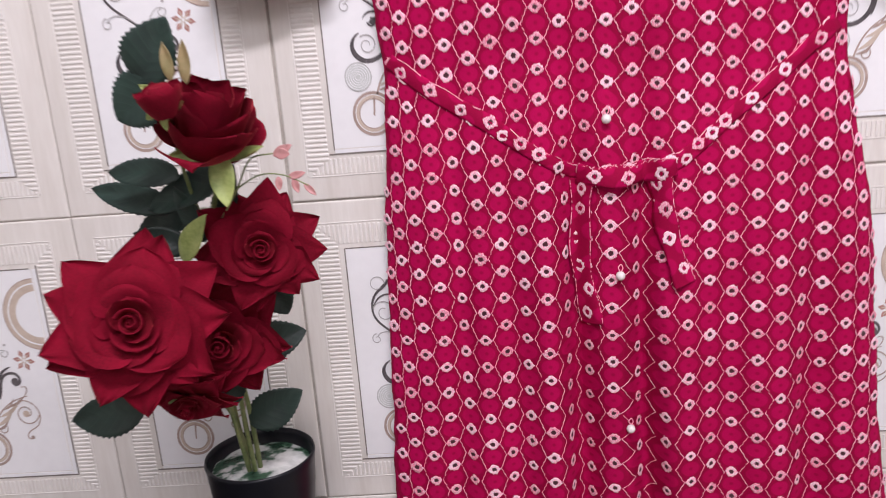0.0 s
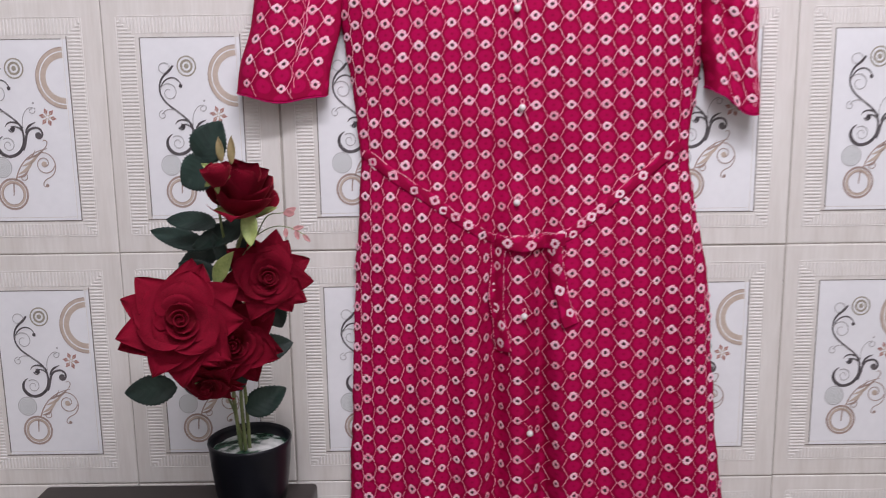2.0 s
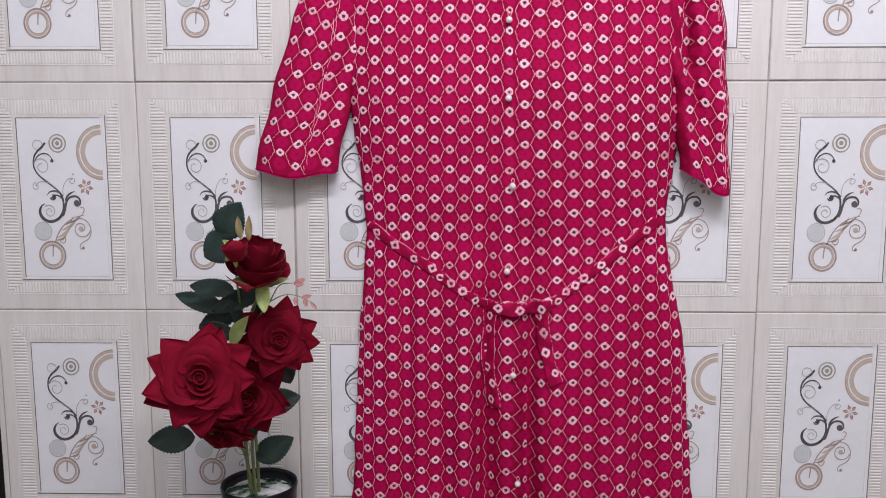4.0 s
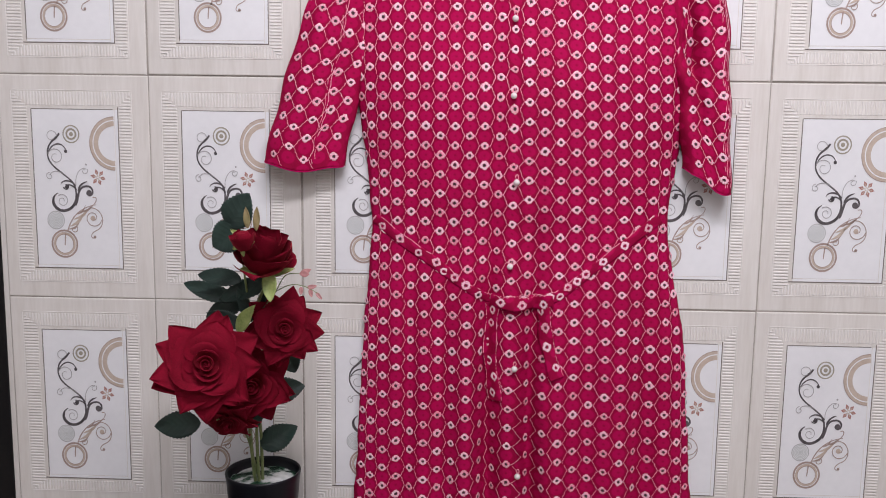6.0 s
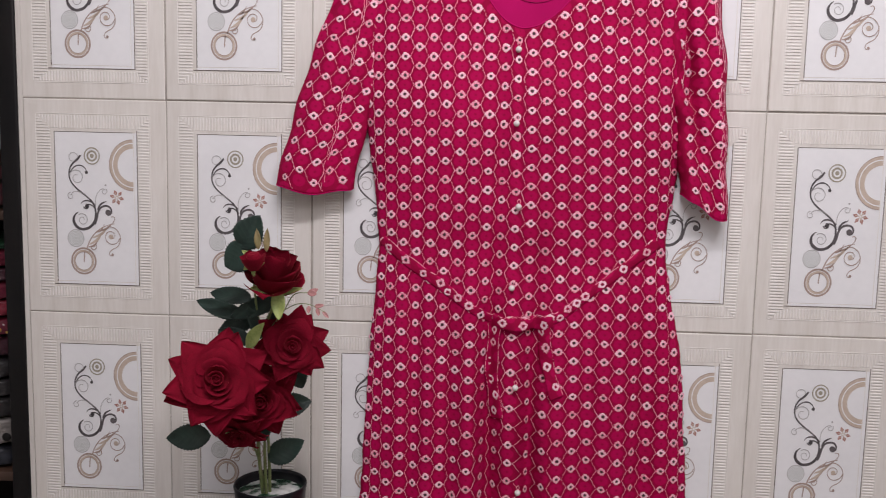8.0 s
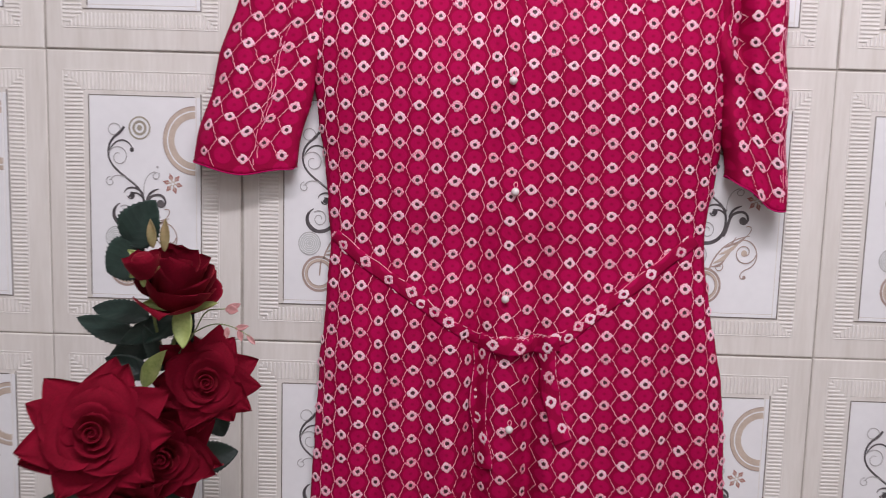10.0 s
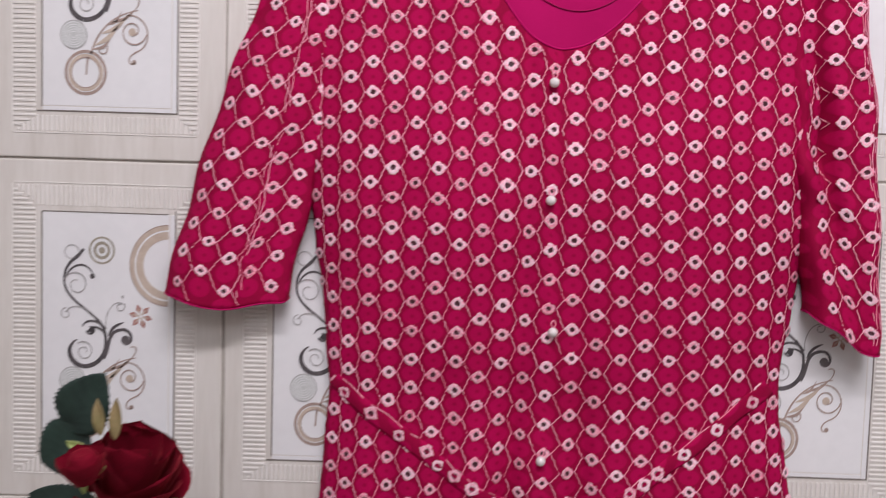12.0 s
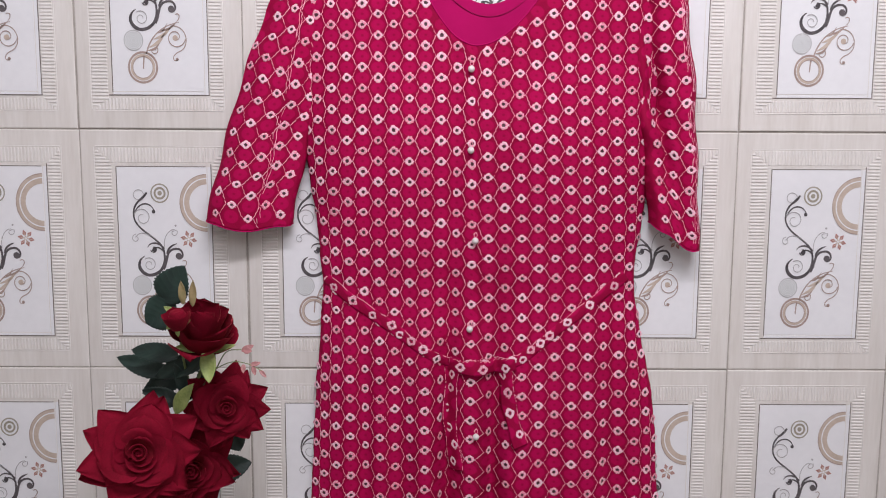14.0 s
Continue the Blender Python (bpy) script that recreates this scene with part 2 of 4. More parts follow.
def tube_bm(points, r0, r1, segs=8):
    bm = bmesh.new()
    rings = []
    n = len(points)
    for i, p in enumerate(points):
        d = (points[min(i + 1, n - 1)] - points[max(i - 1, 0)]).normalized()
        a = d.cross(Vector((0.3, 1, 0.2))).normalized()
        b = d.cross(a)
        r = r0 + (r1 - r0) * i / (n - 1)
        rings.append([bm.verts.new(p + r * (a * math.cos(2 * math.pi * k / segs) + b * math.sin(2 * math.pi * k / segs))) for k in range(segs)])
    for q, w in zip(rings, rings[1:]):
        for k in range(segs):
            bm.faces.new((q[k], q[(k + 1) % segs], w[(k + 1) % segs], w[k]))
    bm.faces.new(rings[0])
    bm.faces.new(rings[-1])
    return bm


# ---- the room ----
FLOOR, TOP = -0.06, 2.66
slab("floor", "brown stone floor of the small room", "floor", (-1.3, 2.87, -2.75, 0.5, FLOOR - 0.1, FLOOR), M["floor"])
slab("ceiling", "plain white painted ceiling", "ceiling", (-1.3, 2.87, -2.75, 0.5, TOP, TOP + 0.1), M["ceiling"])
slab("wall_east", "plain cream painted side wall", "wall", (2.752, 2.87, -2.63, 0.12, FLOOR, TOP), M["paint"])
slab("wall_west", "plain cream painted side wall", "wall", (-1.3, -1.18, -2.63, 0.38, FLOOR, TOP), M["paint"])
slab("wall_south", "plain cream painted wall", "wall", (-1.3, 2.87, -2.75, -2.63, FLOOR, TOP), M["paint"])
slab("wall_behind_rack", "dim painted wall behind the storage rack", "wall", (-1.3, -0.009, 0.38, 0.5, FLOOR, TOP), M["paint"])
wall_north = slab("wall_north", "cream ceramic tiled wall with printed scroll panels", "wall", (-0.008, 2.87, 0.0018, 0.12, FLOOR, TOP), M["grout"])


# ---- the tile ----
TW, TH, TZ = 0.25, 0.37, 1.42


def tile_mesh():
    """One wall tile: glazed slab, ribbed frame, white panel and its printed scrolls. Its origin is the upper left corner of its face."""
    verts, faces, slots = [], [], []
    mats = [M[k] for k in ("tile", "rib", "panel", "line", "ink", "grey_ink", "tan_ink", "rust_ink", "olive_ink", "mist_ink", "star_ink")]
    TILE, RIB, PANEL, LINE, INK, GREY, TAN, RUST, OLIVE, MIST, STAR = range(11)

    def quad_block(x0, x1, v0, v1, proud, slope, slot, c0=0.0, c1=0.0, d0=0.0, d1=0.0):
        """A low raised block; c and d shift its ends for mitred corners."""
        n = len(verts)
        base = [(x0, v0 + c0), (x1, v0 + c1), (x1, v1 + d1), (x0, v1 + d0)]
        mx, mv = (x0 + x1) / 2, (v0 + v1) / 2
        for x, v in base:
            verts.append((x, 0.0002, -v))
        for x, v in base:
            verts.append((x + math.copysign(slope, mx - x), -proud, -(v + math.copysign(slope, mv - v))))
        faces.extend([(n + 4, n + 5, n + 6, n + 7)] + [(n + i, n + (i + 1) % 4, n + 4 + (i + 1) % 4, n + 4 + i) for i in range(4)])
        slots.extend([slot] * 5)

    # slab with eased edges
    g, e = 0.0010, 0.0018
    n = len(verts)
    for inset, y in ((0, 0.0075), (0, 0.0012), (e * 0.4, 0.0003), (e, 0.0)):
        a = g + inset
        for x, v in ((a, a), (TW - a, a), (TW - a, TH - a), (a, TH - a)):
            verts.append((x, y, -v))
    for r in range(3):
        for i in range(4):
            faces.append((n + 4 * r + i, n + 4 * r + (i + 1) % 4, n + 4 * r + 4 + (i + 1) % 4, n + 4 * r + 4 + i))
            slots.append(TILE)
    faces.append((n + 12, n + 13, n + 14, n + 15))
    slots.append(TILE)
    # ribbed frame: outer and inner rectangles
    ox0, ox1, ov0, ov1 = 0.023, 0.2195, 0.027, 0.341
    ix0, ix1, iv0, iv1 = 0.047, 0.2005, 0.050, 0.323
    pitch = 0.0051
    x = ox0 + 0.004
    while x < ox1 - 0.003:
        k0 = min(1, (x - ox0) / (ix0 - ox0), (ox1 - x) / (ox1 - ix1))
        quad_block(x, x + 0.0029, ov0 + 0.001, ov0 + 0.001 + (iv0 - ov0 - 0.001) * k0, 0.0011, 0.0007, RIB)
        quad_block(x, x + 0.0029, ov1 - (ov1 - iv1 - 0.001) * k0, ov1, 0.0011, 0.0007, RIB)
        x += pitch
    v = ov0 + 0.005
    while v < ov1 - 0.004:
        k0 = min(1, (v - ov0) / (iv0 - ov0), (ov1 - v) / (ov1 - iv1))
        quad_block(ox0, ox0 + (ix0 - ox0) * k0, v, v + 0.0031, 0.0011, 0.0007, RIB)
        quad_block(ox1 - (ox1 - ix1) * k0, ox1, v, v + 0.0031, 0.0011, 0.0007, RIB)
        v += pitch
    # low outer moulding round the ribs
    for x0, x1, v0, v1 in ((ox0 - 0.0025, ox0 - 0.0010, ov0, ov1), (ox1 + 0.001, ox1 + 0.0022, ov0, ov1), (ox0, ox1, ov0 - 0.0022, ov0 - 0.0008), (ox0, ox1, ov1 + 0.001, ov1 + 0.0024)):
        quad_block(x0, x1, v0, v1, 0.0007, 0.0004, RIB)
    # white panel and its dark outline
    quad_block(0.0545, 0.1915, 0.0565, 0.3135, LAYER, 0.0001, PANEL)
    quad_block(0.1925, 0.1975, 0.0565, 0.3190, LAYER, 0.0001, PANEL)
    quad_block(0.0545, 0.1915, 0.3145, 0.3185, LAYER, 0.0001, PANEL)
    quad_block(0.0532, 0.0545, 0.0560, 0.3150, 0.0007, 0.0001, LINE)
    quad_block(0.0545, 0.1900, 0.0553, 0.0566, 0.0007, 0.0001, LINE)
    quad_block(0.1975, 0.1989, 0.0520, 0.3200, 0.0007, 0.0001, LINE)
    quad_block(0.0480, 0.1975, 0.3186, 0.3200, 0.0007, 0.0001, LINE)
    # printed scrolls, drawn in a grid of 400 by 740 units over the panel
    ux, uv = 0.000337, 0.000356

    def place(px, pv, lift):
        return (0.055 + px * ux, -LAYER * (1.3 + 0.55 * lift), -(0.057 + pv * uv))

    def ribbon(points, widths, slot, lift=1):
        n0 = len(verts)
        cnt = len(points)
        for i, (px, pv) in enumerate(points):
            ax, av = points[max(i - 1, 0)]
            bx, bv = points[min(i + 1, cnt - 1)]
            dx, dv = bx - ax, bv - av
            ln = math.hypot(dx, dv) or 1
            nx, nv = -dv / ln, dx / ln
            w = widths[i] / 2
            verts.append(place(px + nx * w, pv + nv * w, lift))
            verts.append(place(px - nx * w, pv - nv * w, lift))
        for i in range(cnt - 1):
            a = n0 + 2 * i
            faces.append((a, a + 1, a + 3, a + 2))
            slots.append(slot)

    def bez(p0, p1, p2, p3, w0, wm, w1, slot, lift=1, n=22):
        pts, ws = [], []
        for i in range(n):
            t = i / (n - 1)
            s = 1 - t
            pts.append(tuple(s ** 3 * a + 3 * s * s * t * b + 3 * s * t * t * c + t ** 3 * d for a, b, c, d in zip(p0, p1, p2, p3)))
            ws.append(s * s * w0 + 2 * s * t * wm + t * t * w1)
        ribbon(pts, ws, slot, lift)

    def swirl(cx, cv, r0, r1, a0, turns, w0, w1, slot, lift=1):
        n = int(14 + 26 * abs(turns))
        pts = []
        for i in range(n):
            t = i / (n - 1)
            a = math.radians(a0) + 2 * math.pi * turns * t
            r = r0 + (r1 - r0) * t
            pts.append((cx + r * math.cos(a), cv + r * math.sin(a)))
        ribbon(pts, [w0 + (w1 - w0) * i / (n - 1) for i in range(n)], slot, lift)

    def band(cx, cv, ra, rb, slot, a0=0, a1=360, lift=1):
        n = 40
        pts = [(cx + (ra + rb) / 2 * math.cos(math.radians(a0 + (a1 - a0) * i / n)), cv + (ra + rb) / 2 * math.sin(math.radians(a0 + (a1 - a0) * i / n))) for i in range(n + 1)]
        ribbon(pts, [abs(ra - rb)] * (n + 1), slot, lift)

    def blob(cx, cv, r, slot, lift=1):
        n0 = len(verts)
        for i in range(16):
            verts.append(place(cx + r * math.cos(i * math.pi / 8), cv + r * math.sin(i * math.pi / 8), lift))
        faces.append(tuple(range(n0, n0 + 16))[::-1])
        slots.append(slot)

    # half ring cut off by the panel's edge, target, ring with a stem, misty disc
    hx = 403
    band(hx, 152, 108, 122, TAN, 90, 270)
    band(hx, 152, 80, 103, TAN, 90, 270)
    band(hx, 152, 103, 108, PANEL, 90, 270, 2)
    band(hx, 152, 121, 124, RUST, 90, 270, 2)
    band(190, 111, 36, 42, OLIVE)
    band(190, 111, 18, 27, OLIVE)
    blob(190, 111, 10, OLIVE)
    band(135, 622, 58, 67, RUST)
    band(135, 622, 44, 55, TAN)
    band(135, 622, 43, 46, RUST, lift=2)
    ribbon([(142, 572), (139, 600), (137, 628)], [6, 6, 5], RUST, 2)
    blob(97, 511, 42, MIST)
    for r in (8, 15, 22, 29, 36, 41):
        band(97, 511, r, r + 2.2, GREY if r > 40 else PANEL, lift=2)
    # main stem and its upper curls
    bez((131, 108), (110, 140), (62, 150), (70, 215), 9, 9, 7, INK, 1)
    bez((70, 215), (84, 285), (200, 300), (203, 375), 7, 8, 9, INK, 1)
    bez((203, 375), (212, 445), (160, 470), (128, 466), 9, 15, 13, INK, 1)
    bez((128, 466), (88, 458), (68, 408), (112, 384), 13, 20, 3, INK, 2)
    bez((72, 205), (84, 150), (150, 135), (166, 196), 4, 9, 3, INK, 2)
    blob(160, 190, 8, INK, 2)
    swirl(109, 216, 40, 12, -160, 1.25, 4, 2.5, GREY, 3)
    swirl(92, 120, 27, 16, 20, -0.95, 3.5, 2.5, GREY, 3)
    bez((131, 108), (124, 122), (112, 132), (96, 146), 3, 14, 3, INK, 3)
    bez((176, 318), (140, 280), (90, 272), (78, 300), 3, 3.5, 3, GREY, 3)
    swirl(76, 306, 18, 6, -90, -1.1, 3.5, 2.5, GREY, 3)
    bez((203, 350), (180, 318), (135, 320), (128, 346), 6, 10, 2, INK, 2)
    bez((205, 372), (190, 336), (150, 340), (147, 362), 5, 8, 3, INK, 3)
    blob(158, 355, 9, INK, 2)
    swirl(156, 353, 15, 9, 170, -0.8, 4, 4, INK, 3)
    swirl(134, 420, 31, 8, -130, 1.4, 4, 2.5, GREY, 3)
    bez((205, 350), (196, 290), (240, 255), (258, 272), 3, 3.5, 3, GREY, 2)
    swirl(250, 280, 16, 6, -40, 0.9, 3.5, 2.5, GREY, 3)
    blob(258, 250, 4.5, GREY, 2)
    bez((196, 440), (222, 400), (204, 352), (262, 350), 13, 10, 9, INK, 2)
    bez((262, 350), (292, 352), (296, 396), (266, 394), 9, 9, 6, INK, 3)
    blob(268, 382, 14, INK, 2)
    bez((214, 372), (222, 346), (236, 336), (262, 328), 5, 14, 2, INK, 3)
    # six-petalled star
    for q in range(6):
        a = math.radians(60 * q + 12)
        ca, sa = math.cos(a), math.sin(a)
        n0 = len(verts)
        for r, w in ((9, 0), (23, 9), (39, 0), (23, -9)):
            verts.append(place(316 + r * ca - w * sa, 308 + r * sa + w * ca, 1))
        faces.append((n0, n0 + 3, n0 + 2, n0 + 1))
        slots.append(STAR)
        ribbon([(316 + 5 * ca, 308 + 5 * sa), (316 + 27 * ca, 308 + 27 * sa)], [5, 2.5], TAN, 2)
    # lower leafy scroll
    bez((152, 566), (170, 500), (215, 450), (300, 436), 7, 5, 3, RUST, 1)
    for p0, p1, wide in (((166, 540), (240, 478), 26), (((186, 506)), (268, 452), 24), ((216, 472), (292, 432), 17), ((160, 552), (214, 520), 17), ((206, 480), (248, 440), 12)):
        mid = ((p0[0] + p1[0]) / 2 + 4, (p0[1] + p1[1]) / 2 + 12)
        bez(p0, mid, mid, p1, 3, wide, 1, TAN if wide > 20 else RUST, 2, 12)
    bez((292, 432), (312, 410), (300, 395), (284, 404), 3, 5, 3, RUST, 2)
    bez((262, 452), (330, 440), (356, 530), (300, 556), 4, 4.5, 4, RUST, 2)
    bez((300, 556), (260, 570), (268, 604), (292, 590), 4, 4.5, 3, RUST, 2)
    blob(288, 588, 7, RUST, 2)
    swirl(284, 498, 44, 10, 10, 1.2, 4, 3.5, RUST, 3)
    blob(282, 500, 12, TAN, 2)
    swirl(188, 552, 18, 5, -60, 1.15, 4, 3, RUST, 3)
    return mesh_of("wall_tile", verts, faces, mats, slots, smooth=False)


def fix_normals(me, toward):
    bm = bmesh.new()
    bm.from_mesh(me)
    for f in bm.faces:
        f.normal_update()
        if f.normal.dot(toward) < -0.2:
            f.normal_flip()
    bm.to_mesh(me)
    bm.free()


slab("tile_edge_trim", "cream glazed edge strip closing the tiled wall", "trim", (-0.0080, 0.0005, 0.0002, 0.0016, FLOOR, 2.53), M["tile"])
tile_data = tile_mesh()
fix_normals(tile_data, Vector((0, -1, 0)))
rng = random.Random(4)
for col in range(11):
    for row in range(7):
        tile = child("wall_tile", tile_data, wall_north)
        tile.matrix_local = pose(col * TW + rng.uniform(-0.0006, 0.0006), rng.uniform(-0.0005, 0.0004), TZ + (3 - row) * TH + rng.uniform(-0.0006, 0.0006), rng.uniform(-0.1, 0.1), rng.uniform(-0.12, 0.12), rng.uniform(-0.1, 0.1))


# ---- the dress ----
COL, ROW = 0.0236, 0.0302
HEM = 0.46


def soft(z, zs, xs, r=0.018):
    return sum(np.interp(z + d, zs, xs) for d in (-r, -r / 2, 0, r / 2, r)) / 5


def left_edge(z):
    return ragged(z, 1.0) + 0.8 + 1.03 * (-0.8 + soft(z, (0.40, 0.70, 0.85, 1.02, 1.13, 1.20, 1.30, 1.39, 1.50, 1.60, 1.67), (0.578, 0.593, 0.601, 0.610, 0.620, 0.624, 0.613, 0.598, 0.590, 0.583, 0.612)))


def right_edge(z):
    return ragged(z, 7.0) + 0.8 + 1.03 * (-0.8 + soft(z, (0.40, 0.66, 0.77, 0.86, 0.99, 1.12, 1.20, 1.28, 1.39, 1.46, 1.60, 1.67), (1.185, 1.156, 1.141, 1.134, 1.124, 1.098, 1.085, 1.096, 1.108, 1.112, 1.122, 1.098)))


def ragged(z, seed):
    return 0.0028 * noise.noise(Vector((seed, 0.5, z * 30))) + 0.0010 * noise.noise(Vector((seed, 2.5, z * 110)))


def placket(z):
    return soft(z, (0.40, 0.69, 0.77, 0.96, 1.12, 1.26, 1.40, 1.55), (0.884, 0.872, 0.866, 0.854, 0.846, 0.848, 0.843, 0.842))


FOLDS = ((0.684, 0.012, 0.8), (0.745, 0.012, 0.4), (0.811, 0.011, 1.0), (0.882, 0.010, 0.9), (0.972, 0.015, 0.35), (1.057, 0.012, 0.8))


def front_y(x, z):
    """How far the front of the dress stands off from the wall: a rounded body with hanging folds."""
    a, b = left_edge(z), right_edge(z)
    s = (2 * x - a - b) / (b - a)
    s = max(-1.0, min(1.0, s))
    low = max(0.0, min(1.0, (1.22 - z) / 0.45))
    deep = 0.040 + 0.010 * math.exp(-((z - 1.40) / 0.10) ** 2) - 0.006 * math.exp(-((z - 1.17) / 0.06) ** 2)
    y = -0.008 - deep * (1 - abs(s) ** 2.6) ** 0.55
    inner = (1 - s * s)
    for i, (fx, wide, amount) in enumerate(FOLDS):
        cx = fx + (z - 1.1) * (0.02 * (i - 2.5)) * -0.9 + 0.004 * math.sin(9 * z + i)
        w = wide * (1 + 0.7 * low)
        up = max(0.0, min(1.0, (z - 1.05) / 0.3))
        y += inner * amount * math.exp(-((x - cx) / w) ** 2) * (0.007 + 0.034 * low - 0.003 * up)
    y -= inner * (0.0022 + 0.0016 * low) * math.sin(55 * x + 3 * z) * (0.5 + low)
    p = x - placket(z)
    y += 0.0020 / (1 + math.exp(-p / 0.0012)) * math.exp(-max(p, 0) / 0.03) - 0.0008 * math.exp(-((p + 0.012) / 0.012) ** 2)
    y += inner * 0.0014 * noise.noise(Vector((x * 22, 0.3, z * 13))) + inner * 0.0007 * noise.noise(Vector((x * 60, 1.3, z * 34)))
    return y


def fabric_kj(x, z):
    """Column and row of the woven pattern at a place on the front; the two halves meet at the placket."""
    left = (x - 0.706) / 0.0230 - 6
    drop = max(0.0, min(1.0, (1.45 - z) / 0.25))
    right = (1 - drop) * (1.08 + (x - 0.866) / 0.0238) + drop * (4 + (x - 0.946 - 0.02 * max(0.0, 1.1 - z)) / 0.0252)
    over = 0.5 + 0.5 * math.tanh((x - placket(z)) / 0.006)
    k = left + (right - left) * over
    k += 0.9 * (math.exp(-max(0.0, right_edge(z) - x) / 0.012) - math.exp(-max(0.0, x - left_edge(z)) / 0.012))
    j = (1.495 - 0.010 * over - z) / ROW - 0.048 * max(0.0, 0.95 - z) / ROW + over * (0.08 - 0.28 * max(0.0, min(1.0, (x - 0.90) / 0.08)) * max(0.0, min(1.0, (z - 1.28) / 0.15)))
    return k, j


def front_top(x):
    """Upper edge of the front: shoulders and a wide scooped neckline."""
    if x < 0.848:
        neck = 1.541 + 0.072 * ((0.848 - x) / 0.072) ** 1.9
    else:
        neck = 1.541 + 0.074 * ((x - 0.848) / 0.094) ** 1.9
    return min(neck, 1.664 + 0.034 * (x - 0.60) / 0.15 if x < 0.85 else 1.664 + 0.034 * (1.12 - x) / 0.14)


def back_top(x):
    return min(1.606 + 8.5 * (x - 0.868) ** 2, 1.664 + 0.034 * (x - 0.60) / 0.15 if x < 0.85 else 1.664 + 0.034 * (1.12 - x) / 0.14)


def grid_faces(nu, nv):
    return [(i * nv + j, (i + 1) * nv + j, (i + 1) * nv + j + 1, i * nv + j + 1) for i in range(nu - 1) for j in range(nv - 1)]


def dress_front():
    nu, nv = 190, 200
    verts, uvs = [], []
    for i in range(nu):
        s = -math.cos(math.pi * i / (nu - 1)) * 0.35 + (2 * i / (nu - 1) - 1) * 0.65
        for j in range(nv):
            top = front_top(left_edge(1.6) + (s + 1) / 2 * (right_edge(1.6) - left_edge(1.6)))
            z = HEM + (top - HEM) * j / (nv - 1)
            x = left_edge(z) + (s + 1) / 2 * (right_edge(z) - left_edge(z))
            verts.append((x, front_y(x, z), z))
            uvs.append(fabric_kj(x, z))
    return mesh_of("dress_front", verts, [f[::-1] for f in grid_faces(nu, nv)], [M["fabric"]], uvs=uvs)


def dress_back():
    nu, nv = 70, 70
    verts = []
    for i in range(nu):
        s = 2 * i / (nu - 1) - 1
        top = back_top(left_edge(1.6) + (s + 1) / 2 * (right_edge(1.6) - left_edge(1.6)))
        for j in range(nv):
            z = HEM + (top - HEM) * j / (nv - 1)
            x = left_edge(z) + (s + 1) / 2 * (right_edge(z) - left_edge(z))
            verts.append((x, -0.0075 - 0.0012 * noise.noise(Vector((x * 17, 2, z * 17))) * (1 - s * s), z))
    return mesh_of("dress_back", verts, grid_faces(nu, nv), [M["lining"]])


def frame_at(f, u, v, du=0.0015, dv=0.0015):
    """Place and tangents of a surface f(u, v)."""
    p = Vector(f(u, v))
    a = (Vector(f(u + du, v)) - Vector(f(u - du, v))).normalized()
    b = (Vector(f(u, v + dv)) - Vector(f(u, v - dv))).normalized()
    return p, a, b, a.cross(b).normalized()


class Stitching:
    """Gathers embroidered eyelets and running threads into two meshes."""

    def __init__(self, seed):
        self.v, self.f, self.s = [], [], []
        self.tv, self.tf = [], []
        self.rng = random.Random(seed)

    def eyelet(self, p, a, b, n, size=0.0082, plain=False):
        r, segs = self.rng, 20
        size *= r.uniform(0.9, 1.06)
        spin = r.uniform(-0.12, 0.12)
        tall = r.uniform(0.86, 0.98)
        n0 = len(self.v)
        for ring, (q, h) in enumerate(((1.0, 0.0001), (0.84, 0.0006), (0.62, 0.0006), (0.39, 0.0001))):
            for i in range(segs):
                t = 2 * math.pi * i / segs
                c, s = math.cos(t), math.sin(t)
                diamond = 1 / (abs(c) ** 1.35 + abs(s) ** 1.35) ** (1 / 1.35)
                rad = size * q * ((diamond if ring < 2 else 0.9) + (r.uniform(-0.10, 0.09) - 0.10 * (i % 2) if ring < 2 else r.uniform(-0.22, 0.16)))
                u, w = rad * math.cos(t + spin), rad * math.sin(t + spin) * tall
                self.v.append(p + a * u + b * w + n * (h + 0.0004))
        for ring in range(3):
            for i in range(segs):
                k = n0 + ring * segs
                self.f.append((k + i, k + (i + 1) % segs, k + segs + (i + 1) % segs, k + segs + i))
                self.s.append(2 if not plain and r.random() < (0.42, 0.16, 0.32)[ring] else 0)
        self.f.append(tuple(n0 + 3 * segs + i for i in range(segs)))
        self.s.append(1)

    def run(self, pts, normals, w=0.00040, gaps=0.04):
        n0, cnt = len(self.tv), len(pts)
        for i, (p, n) in enumerate(zip(pts, normals)):
            d = (pts[min(i + 1, cnt - 1)] - pts[max(i - 1, 0)]).normalized()
            side = d.cross(n).normalized()
            ww = w * self.rng.uniform(0.75, 1.25)
            self.tv += [p + side * ww + n * 0.0006, p + n * 0.0011, p - side * ww + n * 0.0006]
        for i in range(cnt - 1):
            a = n0 + 3 * i
            if self.rng.random() < gaps:
                continue
            self.tf += [(a, a + 1, a + 4, a + 3), (a + 1, a + 2, a + 5, a + 4)]

    def done(self, parent):
        e = child("eyelet_embroidery", mesh_of("eyelet_embroidery", self.v, self.f, [M["white_thread"], M["eye"], M["pink_thread"]], self.s), parent, "white embroidered diamond eyelets with dark centres")
        t = child("stitched_thread", mesh_of("stitched_thread", self.tv, self.tf, [M["pink_thread"]]), parent, "wavy pale pink running stitches")
        tagged(e, kind="stuff")
        tagged(t, kind="stuff")


